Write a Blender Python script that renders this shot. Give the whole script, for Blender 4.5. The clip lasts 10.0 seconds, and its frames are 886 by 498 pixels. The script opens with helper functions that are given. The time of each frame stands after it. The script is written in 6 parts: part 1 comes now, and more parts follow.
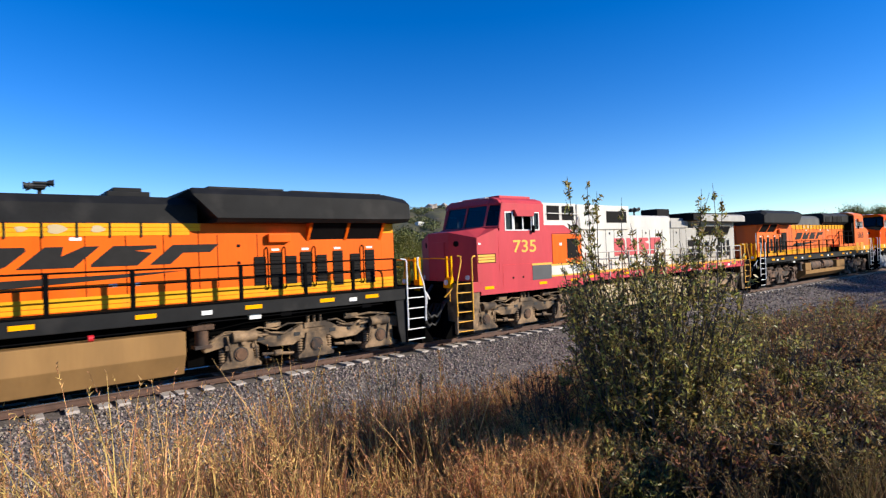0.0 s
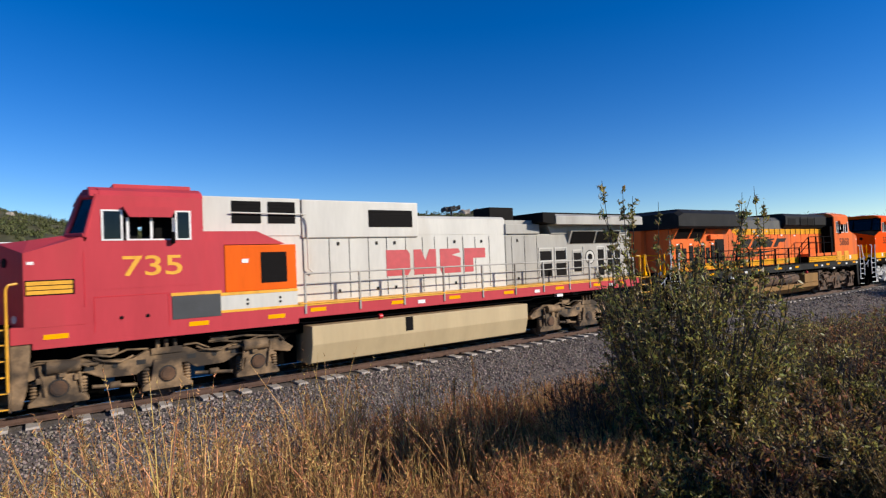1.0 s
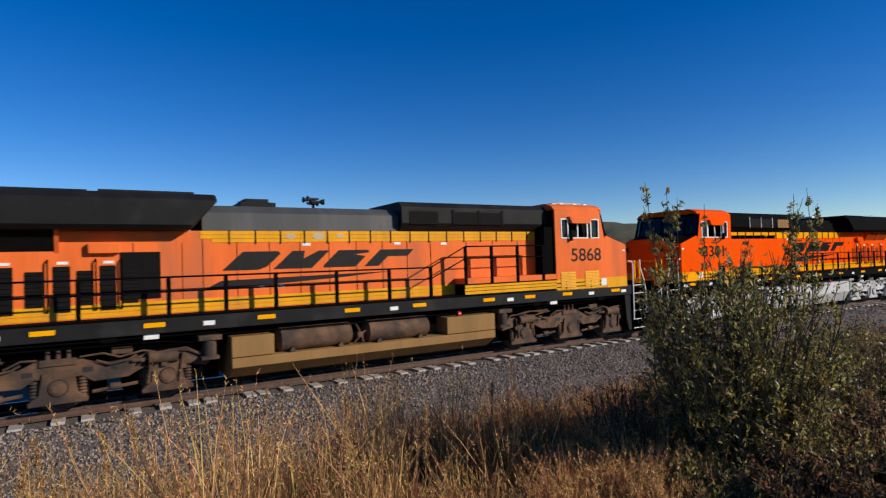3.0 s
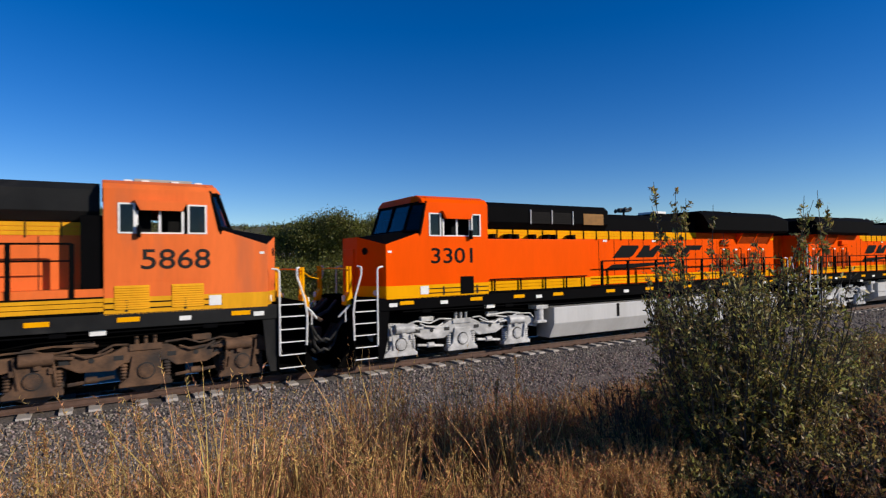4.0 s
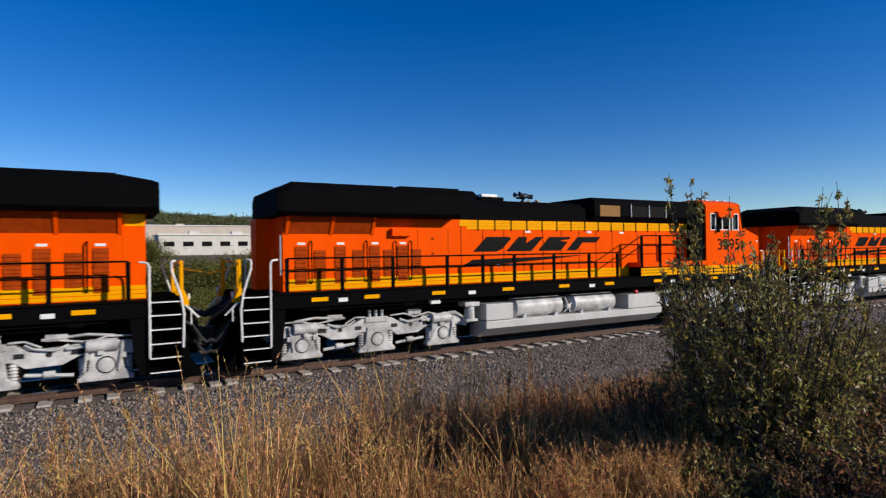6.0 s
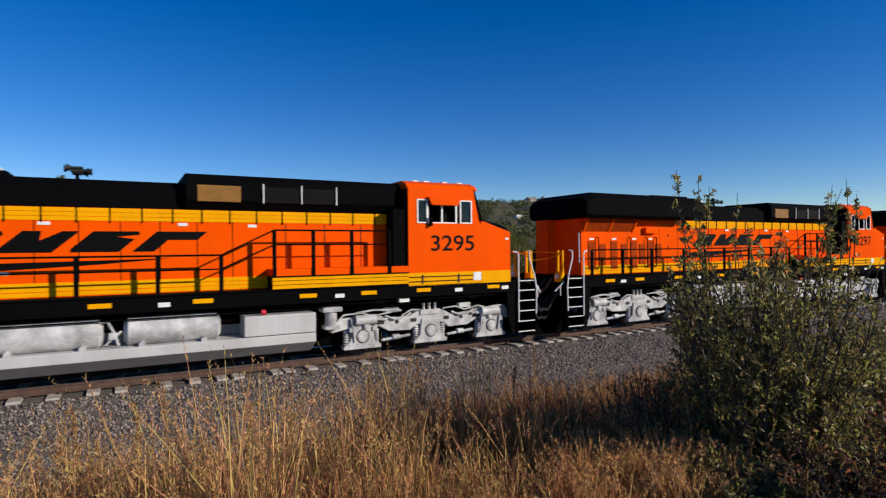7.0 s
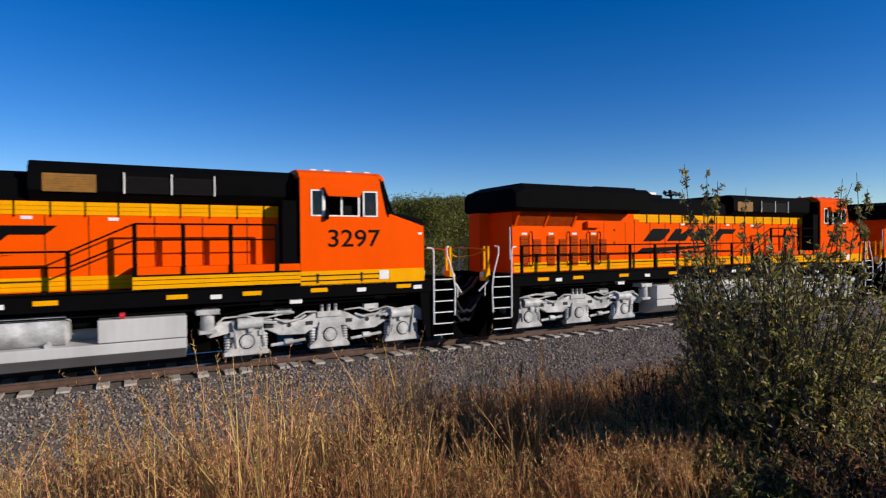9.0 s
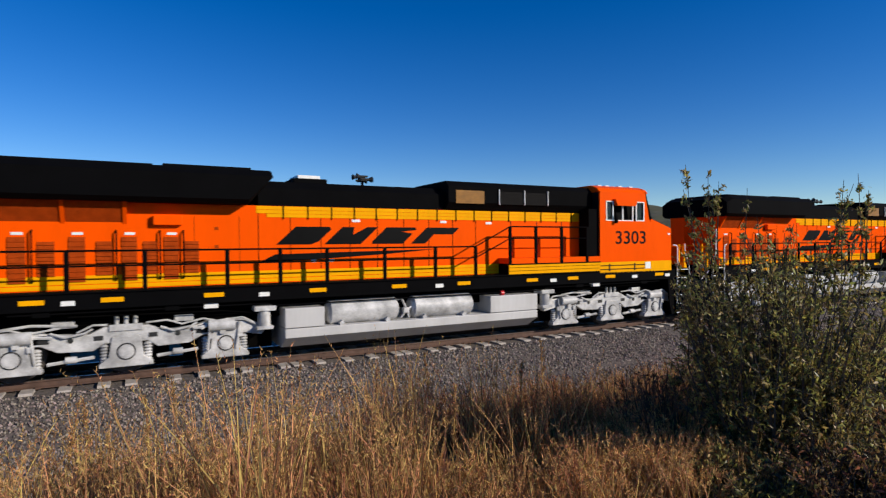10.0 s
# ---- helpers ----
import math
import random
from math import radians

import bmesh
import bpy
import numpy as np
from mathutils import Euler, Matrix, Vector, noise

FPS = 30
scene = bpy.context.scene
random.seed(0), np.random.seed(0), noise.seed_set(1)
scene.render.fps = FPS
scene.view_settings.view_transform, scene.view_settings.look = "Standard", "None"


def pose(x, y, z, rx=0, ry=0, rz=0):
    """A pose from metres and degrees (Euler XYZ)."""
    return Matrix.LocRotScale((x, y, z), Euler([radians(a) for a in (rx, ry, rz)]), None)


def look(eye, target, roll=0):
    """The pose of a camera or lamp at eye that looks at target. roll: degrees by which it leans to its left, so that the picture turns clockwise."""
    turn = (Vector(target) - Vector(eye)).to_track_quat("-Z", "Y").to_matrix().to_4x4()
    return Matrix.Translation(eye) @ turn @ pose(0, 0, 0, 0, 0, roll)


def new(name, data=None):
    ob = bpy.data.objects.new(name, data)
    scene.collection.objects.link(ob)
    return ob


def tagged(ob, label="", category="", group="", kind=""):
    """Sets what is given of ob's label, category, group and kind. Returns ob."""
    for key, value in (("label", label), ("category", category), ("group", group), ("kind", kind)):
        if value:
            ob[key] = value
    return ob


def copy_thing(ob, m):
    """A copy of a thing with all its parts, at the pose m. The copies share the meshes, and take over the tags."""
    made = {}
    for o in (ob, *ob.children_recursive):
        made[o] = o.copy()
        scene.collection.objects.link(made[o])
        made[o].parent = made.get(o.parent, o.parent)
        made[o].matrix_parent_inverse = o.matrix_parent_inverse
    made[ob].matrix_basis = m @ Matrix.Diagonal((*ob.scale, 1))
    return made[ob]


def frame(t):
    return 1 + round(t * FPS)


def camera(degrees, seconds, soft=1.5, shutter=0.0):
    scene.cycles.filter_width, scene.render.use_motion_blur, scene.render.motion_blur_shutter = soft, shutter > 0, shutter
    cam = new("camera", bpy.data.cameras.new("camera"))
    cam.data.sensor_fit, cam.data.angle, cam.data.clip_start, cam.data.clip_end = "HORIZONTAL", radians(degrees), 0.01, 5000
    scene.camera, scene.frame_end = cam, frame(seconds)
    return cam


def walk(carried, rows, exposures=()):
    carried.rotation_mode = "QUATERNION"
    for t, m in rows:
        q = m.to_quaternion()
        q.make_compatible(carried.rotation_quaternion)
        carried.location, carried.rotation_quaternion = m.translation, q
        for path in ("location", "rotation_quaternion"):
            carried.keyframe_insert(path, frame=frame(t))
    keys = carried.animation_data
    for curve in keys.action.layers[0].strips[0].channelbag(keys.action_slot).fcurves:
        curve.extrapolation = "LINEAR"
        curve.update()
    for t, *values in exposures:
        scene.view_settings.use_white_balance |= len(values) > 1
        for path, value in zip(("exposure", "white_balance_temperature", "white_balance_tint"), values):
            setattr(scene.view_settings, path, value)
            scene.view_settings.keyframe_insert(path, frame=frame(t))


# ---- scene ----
# ---------------------------------------------------------------- camera
EYE = (0.0, 0.0, 2.85)
cam = camera(75.9, 10.0, 1.25, 0.1)
TURNS = [
    (0.0, -38.98, 0.35, -2.17), (0.5, -36.06, 0.70, -2.01), (1.0, -35.67, 1.04, -2.25),
    (1.5, -33.86, 1.37, -1.58), (2.0, -32.06, 1.42, -1.33), (2.5, -31.92, 1.44, -2.03),
    (4.0, -31.08, 1.09, -0.93), (4.5, -30.71, 0.98, -0.85), (5.0, -30.40, 0.71, -0.69),
    (5.5, -30.10, 0.50, -0.83), (6.0, -29.78, 0.22, -0.78), (7.5, -28.92, -0.29, -0.49),
    (8.0, -28.71, -0.43, -0.49), (8.5, -28.58, -0.60, -0.45), (9.0, -28.51, -0.69, -0.50),
    (9.5, -28.41, -0.68, -0.35), (10.0, -28.42, -0.68, -0.39),
]
walk(cam, [(t, pose(*EYE, 90 + pitch, 0, yaw) @ pose(0, 0, 0, 0, 0, roll)) for t, yaw, pitch, roll in TURNS],
     exposures=[(0.0, 0.72), (0.5, 0.62), (1.0, 0.27), (1.5, 0.04), (2.0, -0.02), (2.5, 0.0), (7.5, 0.0), (10.0, 0.05)])

# ---------------------------------------------------------------- light
SUN_AZ, SUN_EL = 40.0, 23.0      # degrees from -y towards +x; height
world = bpy.data.worlds.new("sky")
scene.world = world
world.use_nodes = True
wn = world.node_tree.nodes
sky = wn.new("ShaderNodeTexSky")
sky.sky_type, sky.sun_disc = "NISHITA", False
sky.sun_elevation = radians(SUN_EL)
sky.sun_rotation = radians(180 - SUN_AZ)
sky.altitude, sky.air_density, sky.dust_density, sky.ozone_density = 1500, 1.0, 0.0, 3.0
deep = wn.new("ShaderNodeHueSaturation")
deep.inputs["Saturation"].default_value = 1.4
deep.inputs["Hue"].default_value = 0.515
world.node_tree.links.new(sky.outputs[0], deep.inputs["Color"])
world.node_tree.links.new(deep.outputs[0], wn["Background"].inputs[0])
wn["Background"].inputs[1].default_value = 0.115
sun = new("sun", bpy.data.lights.new("sun", "SUN"))
sun.data.energy, sun.data.angle, sun.data.color = 4.6, radians(0.5), (1.0, 0.90, 0.76)
az = radians(SUN_AZ)
to_sun = Vector((math.sin(az) * math.cos(radians(SUN_EL)), -math.cos(az) * math.cos(radians(SUN_EL)), math.sin(radians(SUN_EL))))
sun.matrix_basis = look(to_sun * 60, (0, 0, 0))


# ---------------------------------------------------------------- materials
def material(name, colour, rough=0.6, metal=0.0, dark=0.75, scale=4.0, bump=0.0, bump_scale=40.0, tint=None, tint_at=0.62, island=0.0, streak=False, spec=0.5, thin=0.0):
    """Paint, metal, soil: a base colour broken up by two scales of noise, a second stain colour, and fine relief."""
    m = bpy.data.materials.new(name)
    m.use_nodes = True
    nt = m.node_tree
    n, l = nt.nodes, nt.links
    b = n["Principled BSDF"]
    b.inputs["Roughness"].default_value, b.inputs["Metallic"].default_value = rough, metal
    b.inputs["Specular IOR Level"].default_value = spec
    tc = n.new("ShaderNodeTexCoord")
    mp = n.new("ShaderNodeMapping")
    mp.inputs["Scale"].default_value = (1, 1, 0.18) if streak else (1, 1, 1)
    l.new(tc.outputs["Object"], mp.inputs[0])
    n1, n2 = n.new("ShaderNodeTexNoise"), n.new("ShaderNodeTexNoise")
    n1.inputs["Scale"].default_value, n2.inputs["Scale"].default_value = scale, scale * 9
    n1.inputs["Detail"].default_value = n2.inputs["Detail"].default_value = 5
    l.new(mp.outputs[0], n1.inputs[0]), l.new(mp.outputs[0], n2.inputs[0])
    ramp = n.new("ShaderNodeValToRGB")
    ramp.color_ramp.elements[0].position, ramp.color_ramp.elements[1].position = 0.3, 0.7
    ramp.color_ramp.elements[0].color = (*[c * dark for c in colour], 1)
    ramp.color_ramp.elements[1].color = (*colour, 1)
    add = n.new("ShaderNodeMath")
    add.operation = "MULTIPLY_ADD"
    l.new(n2.outputs[0], add.inputs[0])
    add.inputs[1].default_value = 0.35
    sub = n.new("ShaderNodeMath")
    sub.operation = "SUBTRACT"
    l.new(n1.outputs[0], sub.inputs[0])
    sub.inputs[1].default_value = 0.175
    l.new(sub.outputs[0], add.inputs[2])
    l.new(add.outputs[0], ramp.inputs[0])
    out = ramp.outputs[0]
    if tint:
        mix = n.new("ShaderNodeMix")
        mix.data_type = "RGBA"
        r2 = n.new("ShaderNodeMapRange")
        r2.inputs[1].default_value, r2.inputs[2].default_value = tint_at - 0.08, tint_at + 0.1
        n3 = n.new("ShaderNodeTexNoise")
        n3.inputs["Scale"].default_value, n3.inputs["Detail"].default_value = scale * 0.6, 8
        l.new(mp.outputs[0], n3.inputs[0])
        l.new(n3.outputs[0], r2.inputs[0])
        l.new(r2.outputs[0], mix.inputs[0])
        l.new(out, mix.inputs[6])
        mix.inputs[7].default_value = (*tint, 1)
        out = mix.outputs[2]
    if island:
        g = n.new("ShaderNodeNewGeometry")
        hs = n.new("ShaderNodeHueSaturation")
        mr = n.new("ShaderNodeMapRange")
        mr.inputs[3].default_value, mr.inputs[4].default_value = 1 - island, 1 + island
        l.new(g.outputs["Random Per Island"], mr.inputs[0])
        l.new(mr.outputs[0], hs.inputs["Value"])
        mh = n.new("ShaderNodeMapRange")
        mh.inputs[3].default_value, mh.inputs[4].default_value = 0.5 - island * 0.06, 0.5 + island * 0.06
        fr = n.new("ShaderNodeMath")
        fr.operation = "MULTIPLY"
        fr.inputs[1].default_value = 7.31
        fr2 = n.new("ShaderNodeMath")
        fr2.operation = "FRACT"
        l.new(g.outputs["Random Per Island"], fr.inputs[0]), l.new(fr.outputs[0], fr2.inputs[0])
        l.new(fr2.outputs[0], mh.inputs[0]), l.new(mh.outputs[0], hs.inputs["Hue"])
        l.new(out, hs.inputs["Color"])
        out = hs.outputs[0]
    l.new(out, b.inputs["Base Color"])
    if bump:
        nb = n.new("ShaderNodeTexNoise")
        nb.inputs["Scale"].default_value, nb.inputs["Detail"].default_value = bump_scale, 4
        l.new(tc.outputs["Object"], nb.inputs[0])
        bp = n.new("ShaderNodeBump")
        bp.inputs["Strength"].default_value, bp.inputs["Distance"].default_value = bump, 0.02
        l.new(nb.outputs[0], bp.inputs["Height"])
        l.new(bp.outputs[0], b.inputs["Normal"])
    if thin:
        tr, mx = n.new("ShaderNodeBsdfTranslucent"), n.new("ShaderNodeMixShader")
        l.new(out, tr.inputs[0])
        mx.inputs[0].default_value = thin
        l.new(b.outputs[0], mx.inputs[1]), l.new(tr.outputs[0], mx.inputs[2])
        l.new(mx.outputs[0], n["Material Output"].inputs[0])
    return m


def glass(name):
    m = bpy.data.materials.new(name)
    m.use_nodes = True
    n, l = m.node_tree.nodes, m.node_tree.links
    t, g, mx = n.new("ShaderNodeBsdfTransparent"), n.new("ShaderNodeBsdfGlossy"), n.new("ShaderNodeMixShader")
    t.inputs[0].default_value = (0.20, 0.22, 0.23, 1)
    g.inputs["Roughness"].default_value = 0.02
    fr = n.new("ShaderNodeFresnel")
    fr.inputs[0].default_value = 1.5
    l.new(fr.outputs[0], mx.inputs[0]), l.new(t.outputs[0], mx.inputs[1]), l.new(g.outputs[0], mx.inputs[2])
    l.new(mx.outputs[0], n["Material Output"].inputs[0])
    return m


M = {}
M["orange"] = material("orange_paint", (0.90, 0.088, 0.0005), 0.4, dark=0.9, scale=1.5, streak=True, spec=0.02)
M["orange_worn"] = material("worn_orange_paint", (0.82, 0.125, 0.006), 0.5, dark=0.82, scale=1.6, spec=0.1, tint=(0.42, 0.10, 0.03), tint_at=0.66, streak=True)
M["orange_faded"] = material("faded_orange_paint", (0.84, 0.168, 0.036), 0.55, dark=0.82, spec=0.08, scale=1.6, tint=(0.45, 0.13, 0.06), tint_at=0.66, streak=True)
M["yellow"] = material("yellow_paint", (0.88, 0.385, 0.002), 0.42, spec=0.02, dark=0.88, scale=2, streak=True)
M["yellow_worn"] = material("worn_yellow_paint", (0.80, 0.37, 0.012), 0.5, spec=0.1, dark=0.78, scale=2, tint=(0.4, 0.2, 0.05), tint_at=0.68, streak=True)
M["black"] = material("black_paint", (0.0025, 0.0025, 0.003), 0.8, dark=0.7, scale=2, spec=0.04)
M["grey_roof"] = material("weathered_dark_grey_paint", (0.014, 0.0145, 0.015), 0.6, dark=0.65, scale=2, tint=(0.026, 0.025, 0.024), tint_at=0.6, spec=0.12)
M["grey_faded"] = material("sun_bleached_grey_paint", (0.055, 0.058, 0.058), 0.65, dark=0.7, scale=2, tint=(0.085, 0.083, 0.078), tint_at=0.62, streak=True)
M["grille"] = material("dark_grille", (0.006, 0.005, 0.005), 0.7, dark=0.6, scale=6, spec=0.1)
# Darker copy of the body orange: shade on doors and intakes is in the colour.
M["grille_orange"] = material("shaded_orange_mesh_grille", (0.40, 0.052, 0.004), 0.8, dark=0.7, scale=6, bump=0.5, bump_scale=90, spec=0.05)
M["silver"] = material("silver_truck_paint", (0.64, 0.635, 0.625), 0.45, metal=0.0, dark=0.45, scale=3, tint=(0.25, 0.25, 0.25), tint_at=0.66, spec=0.3)
M["tank_grey"] = material("light_grey_tank_paint", (0.55, 0.545, 0.535), 0.5, dark=0.82, scale=1.2, streak=True, tint=(0.40, 0.39, 0.37), tint_at=0.62, spec=0.25)
M["rust"] = material("rusty_dusty_steel", (0.15, 0.078, 0.04), 0.85, dark=0.35, scale=3, tint=(0.03, 0.022, 0.018), tint_at=0.55, bump=0.3)
M["dust"] = material("brown_dusted_steel", (0.33, 0.215, 0.115), 0.85, dark=0.35, scale=3, tint=(0.04, 0.028, 0.018), tint_at=0.52, bump=0.3)
M["tank_tan"] = material("dust_covered_tank", (0.30, 0.172, 0.066), 0.85, dark=0.8, scale=1.5, spec=0.1, tint=(0.22, 0.13, 0.055), tint_at=0.6, streak=True)
M["tank_cream"] = material("cream_dusted_tank", (0.52, 0.405, 0.23), 0.75, dark=0.85, scale=1.5, tint=(0.45, 0.34, 0.19), tint_at=0.62, streak=True)
M["red"] = material("faded_red_paint", (0.51, 0.054, 0.068), 0.5, spec=0.15, dark=0.85, scale=1.6, tint=(0.42, 0.055, 0.06), tint_at=0.64, streak=True)
M["warm_silver"] = material("weathered_silver_white_paint", (0.60, 0.585, 0.53), 0.5, dark=0.82, scale=1.5, tint=(0.45, 0.42, 0.36), tint_at=0.64, streak=True)
# Black for low and inner parts, with the deep shade there put into the colour.
M["soot"] = material("matt_black_shade", (0.004, 0.0038, 0.0036), 0.95, dark=0.6, scale=4, spec=0.0)
M["grimy_silver"] = material("soot_stained_silver_paint", (0.40, 0.385, 0.345), 0.6, dark=0.75, scale=1.5, tint=(0.24, 0.215, 0.18), tint_at=0.6, streak=True)
M["grass_dark"] = material("dull_brown_grass", (0.20, 0.135, 0.055), 0.8, dark=0.6, scale=1.2, island=0.55, spec=0.2, thin=0.25)
M["white"] = material("white_paint", (0.8, 0.8, 0.78), 0.5, dark=0.85, scale=8)
M["steel"] = material("bare_wheel_steel", (0.10, 0.085, 0.075), 0.55, metal=0.6, dark=0.6, scale=6)
# Near-black: the shade inside the cab is put into this colour.
M["interior"] = material("dark_cab_interior", (0.012, 0.012, 0.012), 0.9, scale=3, spec=0.05)
M["rubber"] = material("black_rubber_hose", (0.012, 0.012, 0.012), 0.7, scale=8)
M["letter_black"] = material("black_lettering", (0.004, 0.004, 0.004), 0.45, scale=5, spec=0.06)
M["letter_grey"] = material("worn_dark_lettering", (0.022, 0.021, 0.020), 0.6, scale=5, spec=0.1)
M["letter_red"] = material("faded_red_lettering", (0.52, 0.05, 0.06), 0.55, dark=0.8, scale=5)
M["letter_yellow"] = material("yellow_lettering", (0.85, 0.42, 0.03), 0.5, scale=5)
M["sign_red"] = material("red_cap_paint", (0.6, 0.02, 0.03), 0.4, scale=5)
M["glass"] = glass("window_glass")
M["rail"] = material("rusty_rail_side", (0.11, 0.06, 0.042), 0.8, dark=0.6, scale=5, bump=0.2)
M["rail_top"] = material("polished_rail_head", (0.42, 0.40, 0.38), 0.25, metal=0.9, scale=5)
M["tie"] = material("pale_concrete", (0.46, 0.41, 0.36), 0.9, dark=0.7, scale=6, tint=(0.28, 0.22, 0.18), tint_at=0.62, bump=0.3)
M["stone"] = material("grey_ballast_stone", (0.255, 0.21, 0.178), 0.9, dark=0.5, scale=14, island=0.75, bump=0.3)
M["bed"] = material("packed_grey_ballast", (0.155, 0.128, 0.11), 0.95, dark=0.35, scale=16, bump=1.0, bump_scale=22)
M["soil"] = material("dry_brown_soil", (0.13, 0.088, 0.048), 0.95, dark=0.5, scale=2.5, bump=0.8, bump_scale=18)
M["grass"] = material("dry_golden_grass", (0.64, 0.375, 0.145), 0.8, dark=0.6, scale=1.2, island=0.55, spec=0.2, thin=0.25)
M["grass_rust"] = material("dry_reddish_grass", (0.46, 0.225, 0.085), 0.8, dark=0.6, scale=1.2, island=0.55, spec=0.2, thin=0.25)
M["leaf"] = material("grey_green_leaf", (0.345, 0.29, 0.08), 0.45, dark=0.65, scale=2, island=0.8, thin=0.48)
M["leaf_olive"] = material("olive_brown_leaf", (0.37, 0.275, 0.085), 0.4, dark=0.6, scale=1.5, island=0.75, thin=0.48)
M["leaf_rust"] = material("rust_brown_leaf", (0.36, 0.20, 0.075), 0.6, dark=0.6, scale=1.5, island=0.7, thin=0.4)
M["leaf_tree"] = material("green_tree_leaf", (0.15, 0.152, 0.02), 0.6, dark=0.6, scale=0.6, island=0.5, thin=0.3)
M["leaf_gold"] = material("yellowing_tree_leaf", (0.21, 0.17, 0.02), 0.6, dark=0.6, scale=0.6, island=0.5, thin=0.3)
M["leaf_dull"] = material("dull_brown_leaf", (0.13, 0.095, 0.042), 0.7, dark=0.6, scale=2, island=0.7, thin=0.3)
M["twig"] = material("dark_red_brown_twig", (0.10, 0.055, 0.034), 0.9, dark=0.6, scale=8)
M["bark"] = material("grey_brown_bark", (0.085, 0.065, 0.048), 0.9, dark=0.6, scale=8, bump=0.5)
M["hill"] = material("scrub_covered_hillside", (0.085, 0.080, 0.022), 0.95, dark=0.5, scale=0.05, tint=(0.15, 0.105, 0.055), tint_at=0.64)
M["rock"] = material("pale_rock_outcrop", (0.42, 0.36, 0.30), 0.9, dark=0.6, scale=0.15)
M["concrete"] = material("pale_building_wall", (0.62, 0.60, 0.55), 0.85, dark=0.85, scale=0.4)
M["concrete_tan"] = material("tan_building_wall", (0.56, 0.48, 0.41), 0.85, dark=0.85, scale=0.3)
M["roof_white"] = material("white_flat_roof", (0.78, 0.78, 0.76), 0.8, dark=0.9, scale=0.5)


# ---------------------------------------------------------------- mesh helpers
def link_mesh(name, bm, mat):
    me = bpy.data.meshes.new(name)
    bm.to_mesh(me)
    bm.free()
    me.materials.append(mat)
    return new(name, me)


def part(name, bm, mat, parent, label=""):
    ob = link_mesh(name, bm, M[mat] if isinstance(mat, str) else mat)
    ob.parent = parent
    return tagged(ob, label) if label else ob


def raw(name, verts, faces, mat, smooth=False):
    me = bpy.data.meshes.new(name)
    me.from_pydata([tuple(v) for v in verts], [], [tuple(f) for f in faces])
    me.materials.append(M[mat])
    if smooth:
        me.shade_smooth()
    return new(name, me)


def box(bm, x0, x1, y0, y1, z0, z1, bevel=0.0):
    v = [bm.verts.new((x, y, z)) for z in (z0, z1) for x, y in ((x0, y0), (x1, y0), (x1, y1), (x0, y1))]
    fs = [bm.faces.new([v[i] for i in q]) for q in ((3, 2, 1, 0), (4, 5, 6, 7), (0, 1, 5, 4), (1, 2, 6, 5), (2, 3, 7, 6), (3, 0, 4, 7))]
    if bevel:
        es = list({e for f in fs for e in f.edges})
        bmesh.ops.bevel(bm, geom=es, offset=bevel, segments=2, profile=0.6, affect="EDGES")
    return bm


def prism(bm, pts, a, b, axis="y", bevel=0.0):
    """A profile extruded from a to b. axis y: points are (x, z); axis x: points are (y, z)."""
    def at(p, t):
        return (p[0], t, p[1]) if axis == "y" else (t, p[0], p[1])
    v0, v1 = [bm.verts.new(at(p, a)) for p in pts], [bm.verts.new(at(p, b)) for p in pts]
    k = len(pts)
    fs = [bm.faces.new(v0), bm.faces.new(v1[::-1])]
    for i in range(k):
        fs.append(bm.faces.new((v0[i], v1[i], v1[(i + 1) % k], v0[(i + 1) % k])))
    bmesh.ops.recalc_face_normals(bm, faces=fs)
    if bevel:
        bmesh.ops.bevel(bm, geom=list({e for f in fs for e in f.edges}), offset=bevel, segments=2, profile=0.6, affect="EDGES")
    return bm


def rod(bm, p0, p1, r, n=8, r1=None):
    p0, p1 = Vector(p0), Vector(p1)
    d = (p1 - p0).normalized()
    u = d.orthogonal().normalized()
    w = d.cross(u)
    ring = [(u * math.cos(a) + w * math.sin(a)) for a in [2 * math.pi * i / n for i in range(n)]]
    r1 = r if r1 is None else r1
    lo, hi = [bm.verts.new(p0 + q * r) for q in ring], [bm.verts.new(p1 + q * r1) for q in ring]
    for i in range(n):
        f = bm.faces.new((lo[i], lo[(i + 1) % n], hi[(i + 1) % n], hi[i]))
        f.smooth = n > 6
    if n > 6:                      # caps of their own keep the rim sharp
        lo, hi = [bm.verts.new(v.co) for v in lo], [bm.verts.new(v.co) for v in hi]
    bm.faces.new(lo[::-1]), bm.faces.new(hi)
    return bm


def strip(bm, a, b, z0, z1, off, t=0.006):
    """A thin upright band along the plan line a-b, standing off to its right-hand side."""
    d = Vector((b[0] - a[0], b[1] - a[1], 0)).normalized()
    nrm = Vector((d.y, -d.x, 0))
    q = []
    for z in (z0, z1):
        for o in (off, off + t):
            for p in (a, b):
                q.append(bm.verts.new(Vector((p[0], p[1], z)) + nrm * o))
    fs = [bm.faces.new([q[i] for i in f]) for f in ((0, 1, 3, 2), (4, 6, 7, 5), (0, 4, 5, 1), (2, 3, 7, 6), (0, 2, 6, 4), (1, 5, 7, 3))]
    bmesh.ops.recalc_face_normals(bm, faces=fs)


def pipe(bm, pts, r, n=6):
    for a, b in zip(pts, pts[1:]):
        rod(bm, a, b, r, n)
    return bm


def B():
    return bmesh.new()


def thing(name, label, category, group=""):
    ob = new(name)
    ob.empty_display_size = 0.5
    return tagged(ob, label, category, group)


